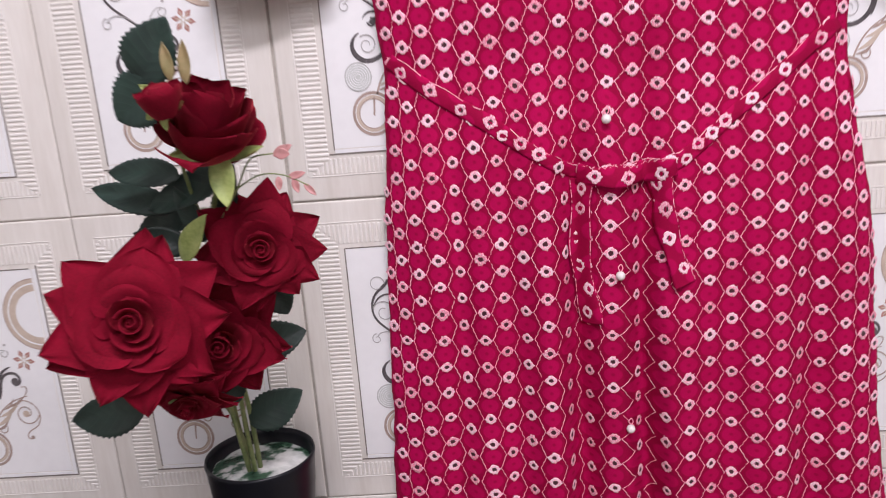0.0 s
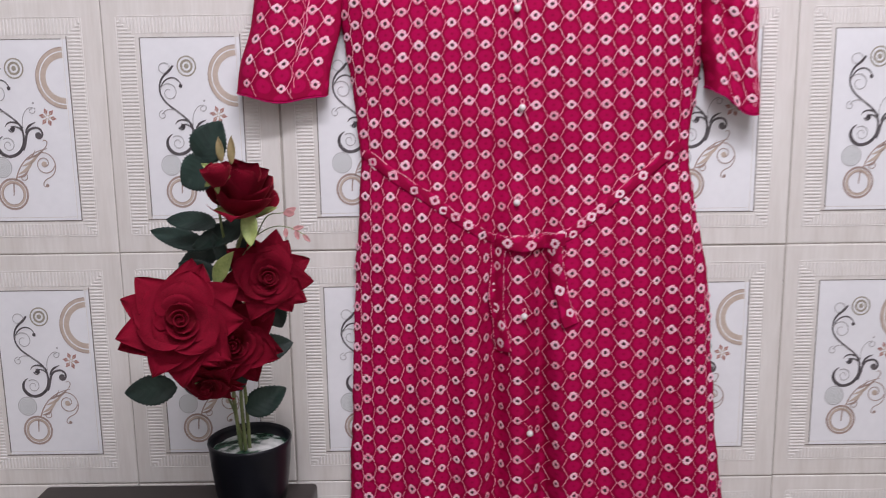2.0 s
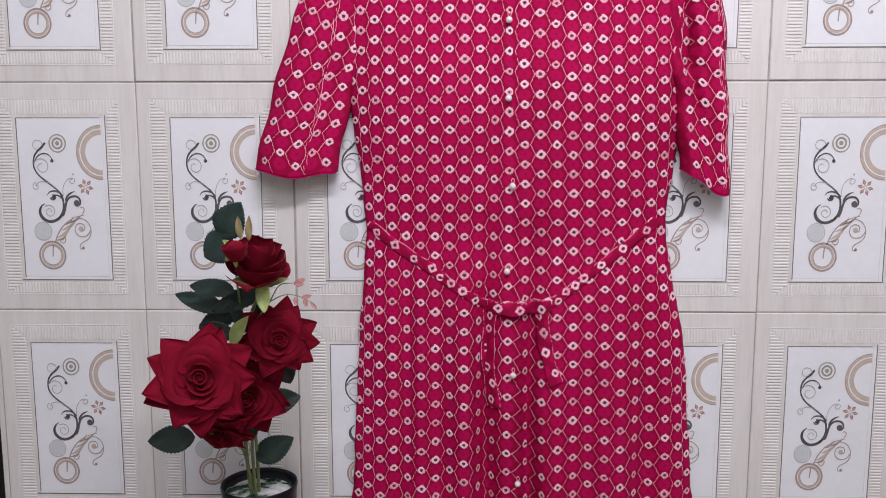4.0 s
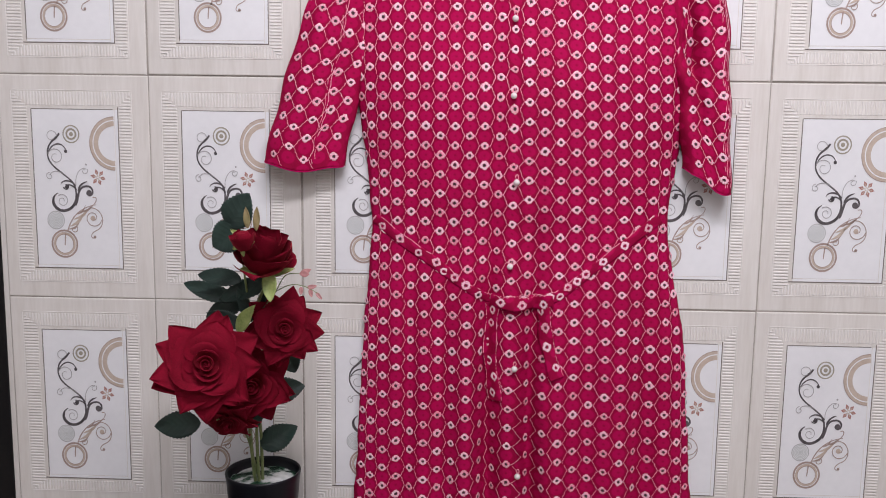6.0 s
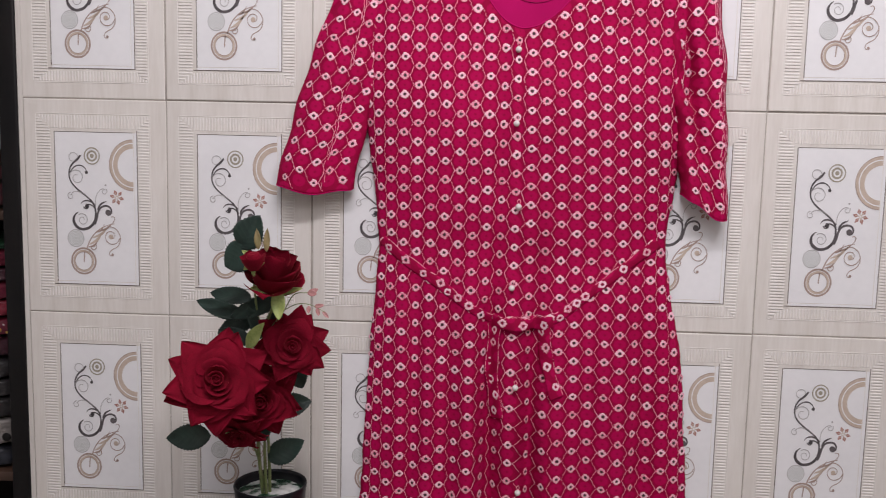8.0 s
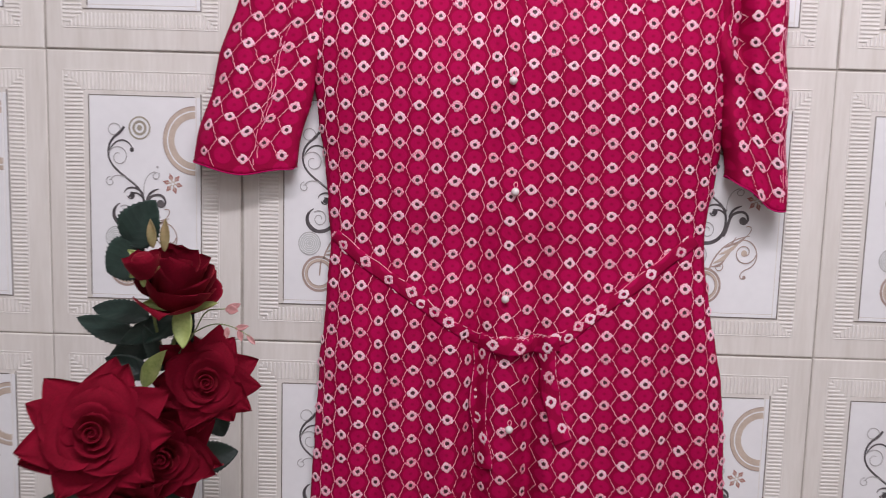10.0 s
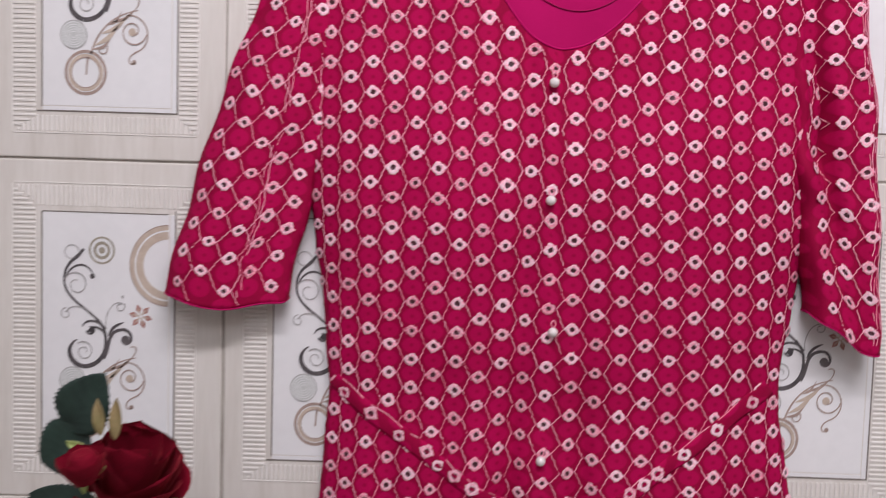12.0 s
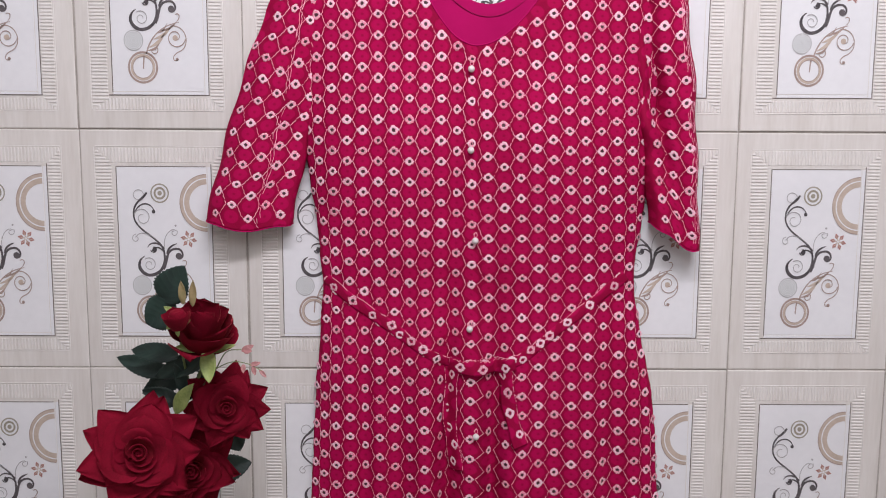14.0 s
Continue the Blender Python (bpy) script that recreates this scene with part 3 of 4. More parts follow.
def wavy(f, q0, q1, stitch, wave=0.0007, n=10):
    """A wavy thread over the surface from q0 to q1 in its own coordinates."""
    pts, nor = [], []
    ph = stitch.rng.uniform(0, 6.28)
    for i in range(n):
        t = i / (n - 1)
        e = t + 0.03 * math.sin(2 * math.pi * t)
        u = q0[0] + (q1[0] - q0[0]) * e
        v = q0[1] + (q1[1] - q0[1]) * t
        p, a, b, nn = frame_at(f, u, v)
        pts.append(p + a * wave * math.sin(17 * t + ph) * math.sin(math.pi * t))
        nor.append(nn if nn.y < 0 else -nn)
    stitch.run(pts, nor)


dress = thing("hanging_dress", "long crimson pink embroidered cotton dress hanging on the tiled wall", "dress", pose(0.85, 0, HEM))


def hung(name, me, label=""):
    ob = child(name, me, dress, label)
    ob.matrix_local = pose(-0.85, 0, -HEM)
    return ob


front = hung("front_panel", dress_front(), "crimson cloth front with white eyelet rows")
hung("back_panel", dress_back(), "plain magenta inner back")


def body_surface(x, z):
    return (x, front_y(x, z), z)


def solve_kj(k, j):
    x, z = 0.8465 + k * COL, 1.492 - j * ROW
    for _ in range(16):
        kk, jj = fabric_kj(x, z)
        x -= (kk - k) * COL * 0.6
        z += (jj - j) * ROW * 0.8
    return x, z


body_stitch = Stitching(11)
for k in range(-15, 17):
    for jj in range(-7, 36):
        j = jj + (0.5 if k % 2 else 0.0)
        x, z = solve_kj(k, j)
        if z < HEM + 0.006 or z > front_top(x) - 0.006 or not left_edge(z) + 0.0015 < x < right_edge(z) - 0.0015:
            continue
        p, a, b, n = frame_at(body_surface, x, z)
        body_stitch.eyelet(p, a, b, n if n.y < 0 else -n)
        for dj in (-0.5, 0.5):
            x2, z2 = solve_kj(k + 1, j + dj)
            if z2 > front_top(x2) - 0.002 or not left_edge(z2) + 0.002 < x2 < right_edge(z2) - 0.002 or z2 < HEM:
                continue
            f = 0.0080 / max(0.012, abs(x2 - x))
            f = min(f, 0.4)
            wavy(body_surface, (x + (x2 - x) * f, z), (x2 - (x2 - x) * f, z2), body_stitch)
body_stitch.done(front)

# neck facing: a band and its seam on the inner back
verts = []
for i in range(41):
    x = 0.762 + 0.212 * i / 40
    zt = back_top(x) - 0.0005
    for q in range(4):
        verts.append((x, -0.0090 + (0.0006 if q == 3 else 0), zt - 0.018 * q / 3))
hung("neck_facing", mesh_of("neck_facing", verts, grid_faces(41, 4), [M["lining"]]))
line = [Vector((0.765 + 0.206 * i / 40, -0.0088, back_top(0.765 + 0.206 * i / 40) - 0.0184)) for i in range(41)]
seam = part("neck_seam", tube_bm(line, 0.0003, 0.0003, 6), M["seam"], dress)
seam.matrix_local = pose(-0.85, 0, -HEM)

# narrow bound edge of the neckline
line = []
for i in range(61):
    x = 0.752 + 0.220 * i / 60
    z = front_top(x)
    line.append(Vector((x, front_y(x, z) - 0.0002, z)))
edge = part("neckline_binding", tube_bm(line, 0.0011, 0.0011, 6), M["lining"], dress)
edge.matrix_local = pose(-0.85, 0, -HEM)


def sleeve(name, outer, inner, depth, back, seed, phase, crease, seams):
    """A short sleeve: a flattened tube between an outer and an inner edge, open at the cuff."""
    ts = (0.0, 0.2, 0.45, 0.7, 1.0)

    def edge_at(pts, t):
        return tuple(soft(t, ts, [p[i] for p in pts], 0.03) for i in (0, 1))

    def surf(phi, t):
        t = max(-0.02, min(1.02, t))
        o, q = edge_at(outer, t), edge_at(inner, t)
        c = -math.cos(phi)
        f = (c + 1) / 2
        d = depth * (0.45 + 0.55 * t) * math.copysign(abs(math.sin(phi)) ** 0.8, math.sin(phi))
        fold = 0.0055 * math.sin(6.5 * f + 3 * t + phase) * (0.3 + t) + 0.010 * crease * math.exp(-((f - 0.80 + 0.25 * t) / 0.09) ** 2) * math.exp(-((t - 0.55) / 0.35) ** 2) + 0.016 * max(0.0, crease - 0.5) * math.exp(-((f - 0.70) / 0.13) ** 2 - ((t - 0.50) / 0.09) ** 2) + 0.006 * max(0.0, crease - 0.5) * math.sin(30 * t + 6 * f) * math.exp(-((t - 0.6) / 0.2) ** 2) * f + 0.0018 * math.sin(17 * f + phase) + 0.002 * noise.noise(Vector((f * 4, t * 5, phase)))
        x = o[0] + (q[0] - o[0]) * f + 0.0018 * math.sin(26 * t + phase)
        z = o[1] + (q[1] - o[1]) * f + 0.003 * math.sin(9 * f + phase) * t
        if t > 0.9:
            z -= 0.010 * math.sin(phi) * (t - 0.9) / 0.1 if math.sin(phi) > 0 else 0.0
        return (x, min(-0.006, back - d + (fold if math.sin(phi) > 0 else 0.0)), z)

    length = math.dist(edge_at(outer, 0), edge_at(outer, 1))
    nphi, nt = 64, 70
    verts, uvs, wide = [], [], 0.13
    for i in range(nphi):
        phi = 2 * math.pi * i / (nphi - 1)
        for j in range(nt):
            t = j / (nt - 1)
            p = surf(phi, t)
            o, q = edge_at(outer, t), edge_at(inner, t)
            w = math.dist(o, q)
            verts.append(p)
            uvs.append(((-math.cos(phi)) * w / 2 / COL, t * length / ROW))
    me = mesh_of(name, verts, [f[::-1] if inner[4][0] > outer[4][0] else f for f in grid_faces(nphi, nt)], [M["fabric"]], uvs=uvs)
    ob = hung(name, me, "short sleeve of the same embroidered cloth")
    mod = ob.modifiers.new("thickness", "SOLIDIFY")
    mod.thickness, mod.offset = 0.0009, -1
    st = Stitching(seed)

    def at(k, j):
        t = j * ROW / length
        o, q = edge_at(outer, t), edge_at(inner, t)
        c = k * COL / (math.dist(o, q) / 2)
        return (math.acos(max(-1, min(1, -c))) if abs(c) < 0.975 else None), t

    for k in range(-5, 6):
        for jj in range(0, 20):
            j = jj + (0.5 if k % 2 else 0.0)
            phi, t = at(k, j)
            if phi is None or not 0.0 < t < 0.985:
                continue
            p, a, b, n = frame_at(surf, phi, t, 0.03, 0.006)
            st.eyelet(p, a, b, n if n.y < 0 else -n)
            for dj in (-0.5, 0.5):
                phi2, t2 = at(k + 1, j + dj)
                if phi2 is None or not 0.0 < t2 < 1.0:
                    continue
                wavy(surf, (phi + (phi2 - phi) * 0.3, t), (phi2 - (phi2 - phi) * 0.3, t2), st)
    # doubled seam stitches running down the sleeve
    for f in seams:
        for shift in (-0.016, 0.016):
            row = [frame_at(surf, math.acos(1 - 2 * (f + shift)), 0.02 + 0.95 * i / 60, 0.03, 0.006) for i in range(61)]
            st.run([q[0] + q[1] * (0.0009 * math.sin(i * 1.7 + 40 * shift)) for i, q in enumerate(row)], [q[3] if q[3].y < 0 else -q[3] for q in row], 0.0004, 0.3)
    st.done(ob)
    # turned and stitched cuff edge
    cuff = [Vector(surf(2 * math.pi * i / 60, 1.0)) for i in range(61)]
    rim = part("cuff_hem", tube_bm(cuff, 0.0008, 0.0008, 6), M["lining"], ob)
    return ob


sleeve("short_sleeve", ((0.600, 1.668), (0.546, 1.606), (0.509, 1.51), (0.473, 1.397), (0.442, 1.280)), ((0.68, 1.682), (0.628, 1.60), (0.618, 1.49), (0.598, 1.392), (0.572, 1.276)), 0.026, -0.018, 21, 0.4, 0.25, (0.62,))
sleeve("short_sleeve", ((1.124, 1.672), (1.158, 1.615), (1.174, 1.50), (1.181, 1.38), (1.188, 1.240)), ((1.04, 1.685), (1.076, 1.60), (1.086, 1.49), (1.100, 1.39), (1.114, 1.284)), 0.032, -0.018, 22, 2.1, 1.4, (0.10, 0.17))


def strip(path, half, lift, name, seed, twist=0.0, label="", edges=()):
    """A narrow sash lying on the front along (x, z) points, with eyelets on it."""
    pts = curve_points([(x, 0, z) for x, z in path], 60)

    def surf(s, w):
        f = max(0.0, min(1.0, s)) * (len(pts) - 1)
        i = min(int(f), len(pts) - 2)
        p = pts[i].lerp(pts[i + 1], f - i)
        d = (pts[i + 1] - pts[i]).normalized()
        nrm = Vector((-d.z, 0, d.x))
        ww = w * (1 + 0.12 * math.sin(14 * s + seed))
        q = p + nrm * ww
        y = front_y(min(max(q.x, left_edge(q.z) + 0.004), right_edge(q.z) - 0.004), q.z)
        return (q.x, y - lift - 0.0016 * (1 - (w / half) ** 2) - twist * ww * math.sin(5 * s + seed), q.z)

    verts, uvs = [], []
    for i in range(90):
        for q in range(9):
            w = half * (q / 4 - 1)
            verts.append(surf(i / 89, w))
            uvs.append((w / COL + 0.5, i / 89 * sum((b - a).length for a, b in zip(pts, pts[1:])) / ROW))
    ob = hung(name, mesh_of(name, verts, grid_faces(90, 9), [M["fabric"]], uvs=uvs), label)
    mod = ob.modifiers.new("thickness", "SOLIDIFY")
    mod.thickness, mod.offset = 0.0012, 0
    st = Stitching(seed)
    total = sum((b - a).length for a, b in zip(pts, pts[1:]))
    cnt = max(2, int(total / 0.027))
    for i in range(cnt):
        s = (i + 0.5) / cnt
        p, a, b, n = frame_at(surf, s, half * st.rng.uniform(-0.35, 0.35), 0.004, 0.001)
        st.eyelet(p, a, b, n if n.y < 0 else -n, 0.0086, True)
    for side in edges:
        row = [frame_at(surf, 0.01 + 0.98 * i / 70, half * side, 0.004, 0.001) for i in range(71)]
        st.run([r[0] + Vector((0, -0.0004, 0.0012 * math.sin(i * 1.3))) for i, r in enumerate(row)], [r[3] if r[3].y < 0 else -r[3] for r in row], 0.0004, 0.4)
    st.done(ob)
    return ob


strip(((0.624, 1.196), (0.670, 1.160), (0.720, 1.128), (0.745, 1.109), (0.775, 1.089), (0.812, 1.069), (0.852, 1.067), (0.893, 1.070), (0.919, 1.078), (0.944, 1.096), (0.967, 1.115), (1.018, 1.155), (1.080, 1.203)), 0.0080, 0.0006, "waist_sash", 31, 0.05, "thin sash of the same cloth tied in front", (0.92,))
strip(((0.812, 1.068), (0.845, 1.064), (0.880, 1.065), (0.912, 1.070)), 0.0105, 0.005, "sash_knot", 34, 0.2, "flattened knot of the sash", (0.95,))
strip(((0.894, 1.066), (0.899, 1.040), (0.902, 1.012), (0.910, 0.978), (0.922, 0.942)), 0.0110, 0.0025, "sash_tail", 32, 0.2, edges=(0.9,))
strip(((0.816, 1.062), (0.815, 1.03), (0.813, 0.98), (0.818, 0.94), (0.824, 0.900)), 0.0105, 0.0025, "sash_tail", 33, 0.2, edges=(0.9, -0.9))

# pearl buttons down the placket, each with a thread loop
for bx, bz in ((0.841, 1.507), (0.841, 1.391), (0.849, 1.258), (0.842, 1.124), (0.853, 0.957), (0.863, 0.772), (0.871, 0.600)):
    y = front_y(bx, bz)
    bm = bmesh.new()
    bmesh.ops.create_uvsphere(bm, u_segments=20, v_segments=12, radius=0.0050)
    pearl = part("pearl_button", bm, M["pearl"], dress, "round white pearl button")
    pearl.matrix_local = pose(bx - 0.85, y - 0.0052, bz - HEM)
    loop = curve_points([(0, 0.002, 0.004), (-0.002, 0.001, 0.009), (0.001, 0.002, 0.012), (0.003, 0.002, 0.008), (0.001, 0.002, 0.004)], 16)
    part("thread_loop", tube_bm(loop, 0.0006, 0.0006, 6), M["pink_thread"], pearl)


# ---- side table ----
TABLE = 0.68
table = thing("side_table", "dark brown wooden side table against the tiled wall", "table", pose(0.32, -0.215, FLOOR))
part("tabletop", box_bm(-0.213, 0.213, -0.21, 0.211, TABLE - FLOOR - 0.028, TABLE - FLOOR, 0.006, 3), M["table"], table)
for sx in (-1, 1):
    for sy in (-1, 1):
        part("leg", box_bm(sx * 0.185 - 0.018, sx * 0.185 + 0.018, sy * 0.18 - 0.018, sy * 0.18 + 0.018, 0, TABLE - FLOOR - 0.0285, 0.004), M["table"], table)
for sy in (-1, 1):
    part("apron", box_bm(-0.166, 0.166, sy * 0.18 - 0.009, sy * 0.18 + 0.009, TABLE - FLOOR - 0.09, TABLE - FLOOR - 0.0285, 0.003), M["table"], table)


# ---- potted artificial roses ----
PX, PY = 0.449, -0.078
plant = thing("potted_artificial_roses", "dark red velvet artificial roses in a black plastic pot", "flower pot", pose(PX, PY, TABLE))


def loc(x, y, z):
    return Vector((x - PX, y - PY, z - TABLE))


part("pot", lathe_bm(((0.0, 0.0), (0.044, 0.0), (0.048, 0.004), (0.0535, 0.040), (0.0575, 0.075), (0.0590, 0.096), (0.0606, 0.1045), (0.0600, 0.1075), (0.0580, 0.1075), (0.0565, 0.102), (0.0550, 0.085), (0.0, 0.084))), M["pot"], plant, "glossy black plastic pot")
bm = bmesh.new()
rings = []
for r in range(14):
    rr = 0.0545 * r / 13
    rings.append([bm.verts.new((rr * math.cos(a * math.pi / 20), rr * math.sin(a * math.pi / 20), 0.0915 + 0.006 * (1 - r / 13) + 0.0025 * noise.noise(Vector((rr * math.cos(a * math.pi / 20) * 60, rr * math.sin(a * math.pi / 20) * 60, 1))))) for a in range(40)])
for a, b in zip(rings, rings[1:]):
    for i in range(40):
        bm.faces.new((a[i], a[(i + 1) % 40], b[(i + 1) % 40], b[i]))
bmesh.ops.remove_doubles(bm, verts=bm.verts, dist=1e-5)
part("resin_filling", bm, M["moss"], plant, "glossy white and green resin filling")


def petal_mesh(name, R, A, h0, h1, curl, tip, seed, r_in=0.12, cup=0.12, knee=0.5, flare=1.0):
    """A petal that fans out from the rose's axis over an angle A, rising from h0 to h1 and ending in a point."""
    nu, nv = 13, 13
    verts = []
    for i in range(nu):
        u = 2 * i / (nu - 1) - 1
        for j in range(nv):
            v = j / (nv - 1)
            half = A * (1 - max(0.0, (v - knee) / (1 - knee)) ** tip) * (0.8 + 0.2 * math.sin(math.pi * min(v * 1.3, 1)))
            r = R * (r_in + (1 - r_in) * v ** flare)
            a = u * half
            h = h0 + (h1 - h0) * v ** 1.35 - curl * v ** 5 + cup * R * u * u * v * (1 - v * v) + 0.035 * R * u
            h += (0.03 + 0.05 * v) * R * noise.noise(Vector((u * 1.7 + seed, v * 2.2, seed * 0.37)))
            verts.append((r * math.cos(a), r * math.sin(a), h))
    return mesh_of(name, verts, grid_faces(nu, nv), [M["velvet"]])


def aim(p, d, spin=0):
    return Matrix.Translation(p) @ Vector(d).to_track_quat("Z", "Y").to_matrix().to_4x4() @ pose(0, 0, 0, 0, 0, spin)


OPEN = ((6, 1.16, 35, -0.06, -0.02, 0.14, 0.74, 0.08, 0.60, 1.0), (6, 1.07, 37, 0.0, 0.06, 0.16, 0.74, 0.10, 0.60, 1.0), (4, 0.90, 62, 0.05, 0.18, 0.22, 1.8, 0.18, 0.50, 0.95), (3, 0.72, 76, 0.08, 0.32, 0.28, 2.6, 0.20, 0.45, 0.85), (3, 0.52, 82, 0.10, 0.44, 0.26, 3.2, 0.18, 0.40, 0.72), (2, 0.36, 96, 0.12, 0.52, 0.16, 4.0, 0.14, 0.30, 0.70), (2, 0.25, 100, 0.12, 0.55, 0.08, 4.5, 0.12, 0.30, 0.70))
CUP = ((3, 1.12, 60, 0.0, 0.92, 0.45, 1.5, 0.1, 0.5, 0.45), (3, 0.94, 70, 0.0, 1.14, 0.22, 3.0, 0.1, 0.6, 0.42), (3, 0.78, 78, 0.02, 1.28, 0.10, 4.5, 0.1, 0.6, 0.42), (3, 0.58, 84, 0.04, 1.34, 0.04, 5.0, 0.12, 0.6, 0.42), (3, 0.38, 90, 0.05, 1.36, 0.0, 6.0, 0.12, 0.6, 0.42))


def open_rose(p, d, R, seed, layers=OPEN, label="open dark red velvet rose with pointed petals"):
    """A full rose: two rings of pointed outer petals, cupped inner rings and a coiled heart."""
    r = random.Random(seed)
    heart_v = []
    nt, nh = 96, 6
    for i in range(nt):
        t = i / (nt - 1)
        a = t * 2 * math.pi * 2.2
        rad = R * (0.008 + 0.15 * t)
        top = R * (0.52 - 0.07 * t + 0.02 * math.sin(2.3 * a))
        for j in range(nh):
            h = j / (nh - 1)
            lean = rad * (1 - 0.25 * (1 - h) + 0.2 * h ** 4)
            heart_v.append((lean * math.cos(a), lean * math.sin(a), R * 0.12 + (top - R * 0.12) * h))
    heart_f = grid_faces(nt, nh)
    n0 = len(heart_v)
    heart_v += [(R * 0.24 * math.cos(i * math.pi / 12), R * 0.24 * math.sin(i * math.pi / 12), R * 0.10) for i in range(24)] + [(0, 0, R * 0.44)]
    heart_f += [(n0 + i, n0 + (i + 1) % 24, n0 + 24) for i in range(24)]
    rose = child("rose", mesh_of("rose_heart", heart_v, heart_f, [M["velvet"]]), plant, label)
    mod = rose.modifiers.new("thickness", "SOLIDIFY")
    mod.thickness = 0.0008
    rose.matrix_local = aim(p, d, r.uniform(0, 360))
    for li, (cnt, size, ang, h0, h1, curl, tip, cup, knee, flare) in enumerate(layers):
        for q in range(cnt):
            me = petal_mesh("petal", R * size * r.uniform(0.95, 1.05), radians(ang), R * h0, R * h1, R * curl * r.uniform(0.6, 1.5), tip, seed + li * 7 + q, cup=cup, knee=knee, flare=flare)
            ob = child("petal", me, rose)
            ob.matrix_local = pose(0, 0, 0, r.uniform(-6, 6), r.uniform(-6, 6), 360 / cnt * q + 37 * li + r.uniform(-9, 9))
    return rose


open_rose(loc(0.426, -0.280, 1.017), (0.28, -1, 0.34), 0.0675, 3)
open_rose(loc(0.515, -0.205, 1.052), (0.26, -1, 0.20), 0.0520, 8)
open_rose(loc(0.466, -0.193, 0.968), (0.12, -1, -0.02), 0.0590, 15)
open_rose(loc(0.434, -0.212, 0.921), (-0.05, -0.85, -0.50), 0.0410, 27)
open_rose(loc(0.490, -0.240, 1.143), (0.30, -0.30, 0.90), 0.0450, 5, CUP, "half-open dark red velvet rose")


def closed_rose(p, d, R, seed, name="rosebud", label="half-open dark red velvet rose"):
    """A half-open rose seen from its side: petals wrapped round an axis."""
    r = random.Random(seed)
    prof = [(0.0, 0.0)] + [(R * 0.62 * math.sin(math.pi * (0.06 + 0.72 * i / 10)) ** 0.8, R * 1.35 * i / 10) for i in range(11)]
    rose = part(name, lathe_bm(prof + [(R * 0.2, R * 1.3)], 24), M["velvet"], plant, label)
    rose.matrix_local = aim(p, d)
    for q in range(5):
        nu, nv = 13, 11
        verts = []
        for i in range(nu):
            u = 2 * i / (nu - 1) - 1
            for j in range(nv):
                v = j / (nv - 1)
                a = u * 1.05 * (1 - v ** 4.5) ** 0.7 * (0.6 + 0.4 * math.sin(math.pi * (0.1 + 0.6 * v)))
                rad = R * (0.22 + 0.62 * math.sin(math.pi * (0.08 + 0.50 * v)) + 0.20 * max(0, v - 0.6) * (1 + 0.8 * (q % 2)) + 0.03 * q)
                verts.append((rad * math.cos(a), rad * math.sin(a), R * (0.02 + 1.30 * v - 0.10 * max(0, v - 0.8) * (2 if q % 2 else 0)) + 0.04 * R * u))
        ob = child("petal", mesh_of("petal", verts, grid_faces(nu, nv), [M["velvet"]]), rose)
        ob.matrix_local = pose(0, 0, 0, 0, 0, 72 * q + r.uniform(-8, 8))
    return rose


closed_rose(loc(0.489, -0.306, 1.180), (-0.12, -0.25, 1), 0.0172, 6, "small_rosebud", "small closed dark red rosebud with green sepals")


def leaf(base, tip, width, up, droop=0.1, material="leaf", teeth=13, label="dark green cloth leaf with a toothed edge", name="leaf"):
    """A leaf from base to tip, folded a little along its midrib."""
    base, tip = Vector(base), Vector(tip)
    d = tip - base
    length = d.length
    d.normalize()
    side = d.cross(Vector(up)).normalized()
    nrm = side.cross(d)
    nu, nv = 9, 27
    verts, uvs = [], []
    for i in range(nu):
        u = 2 * i / (nu - 1) - 1
        for j in range(nv):
            v = j / (nv - 1)
            w = width / 2 * (math.sin(math.pi * v ** 0.80) ** 0.75 if 0 < v < 1 else 0.0)
            if abs(u) == 1 and teeth:
                w *= 1 + 0.05 * (1 if j % 2 else -1)
            p = base + d * (length * v) + side * (u * w) + nrm * (abs(u) * w * 0.22 - droop * length * v * v + 0.02 * length * math.sin(7 * v + 2 * u))
            verts.append(p)
            uvs.append((u, v))
    ob = child(name, mesh_of(name, verts, grid_faces(nu, nv), [M[material]], uvs=uvs), plant, label)
    mod = ob.modifiers.new("thickness", "SOLIDIFY")
    mod.thickness = 0.0006
    return ob


toward = (0.1, -1, 0.25)
leaf(loc(0.456, -0.262, 1.204), loc(0.484, -0.272, 1.249), 0.044, toward)
leaf(loc(0.470, -0.262, 1.202), loc(0.431, -0.262, 1.176), 0.046, toward)
leaf(loc(0.456, -0.21, 1.122), loc(0.388, -0.20, 1.130), 0.028, (0, -0.9, 0.6))
leaf(loc(0.438, -0.185, 1.088), loc(0.356, -0.17, 1.112), 0.028, (0.1, -1, 0.5))
leaf(loc(0.498, -0.205, 1.122), loc(0.418, -0.205, 1.094), 0.032, (0.1, -1, 0.6))
leaf(loc(0.452, -0.17, 1.088), loc(0.386, -0.165, 1.058), 0.034, (0.1, -1, 0.5))
leaf(loc(0.452, -0.225, 1.050), loc(0.478, -0.235, 1.092), 0.022, (-0.5, -1, 0.2), material="sepal", teeth=0, label="pale green narrow leaf")
leaf(loc(0.476, -0.19, 1.066), loc(0.502, -0.215, 1.126), 0.022, toward)
leaf(loc(0.466, -0.20, 1.060), loc(0.452, -0.215, 1.112), 0.018, (0.4, -1, 0.2))
leaf(loc(0.446, -0.18, 1.050), loc(0.398, -0.19, 1.070), 0.026, toward)
leaf(loc(0.402, -0.238, 0.922), loc(0.336, -0.245, 0.916), 0.038, toward)
leaf(loc(0.468, -0.14, 0.935), loc(0.528, -0.125, 0.944), 0.040, toward)
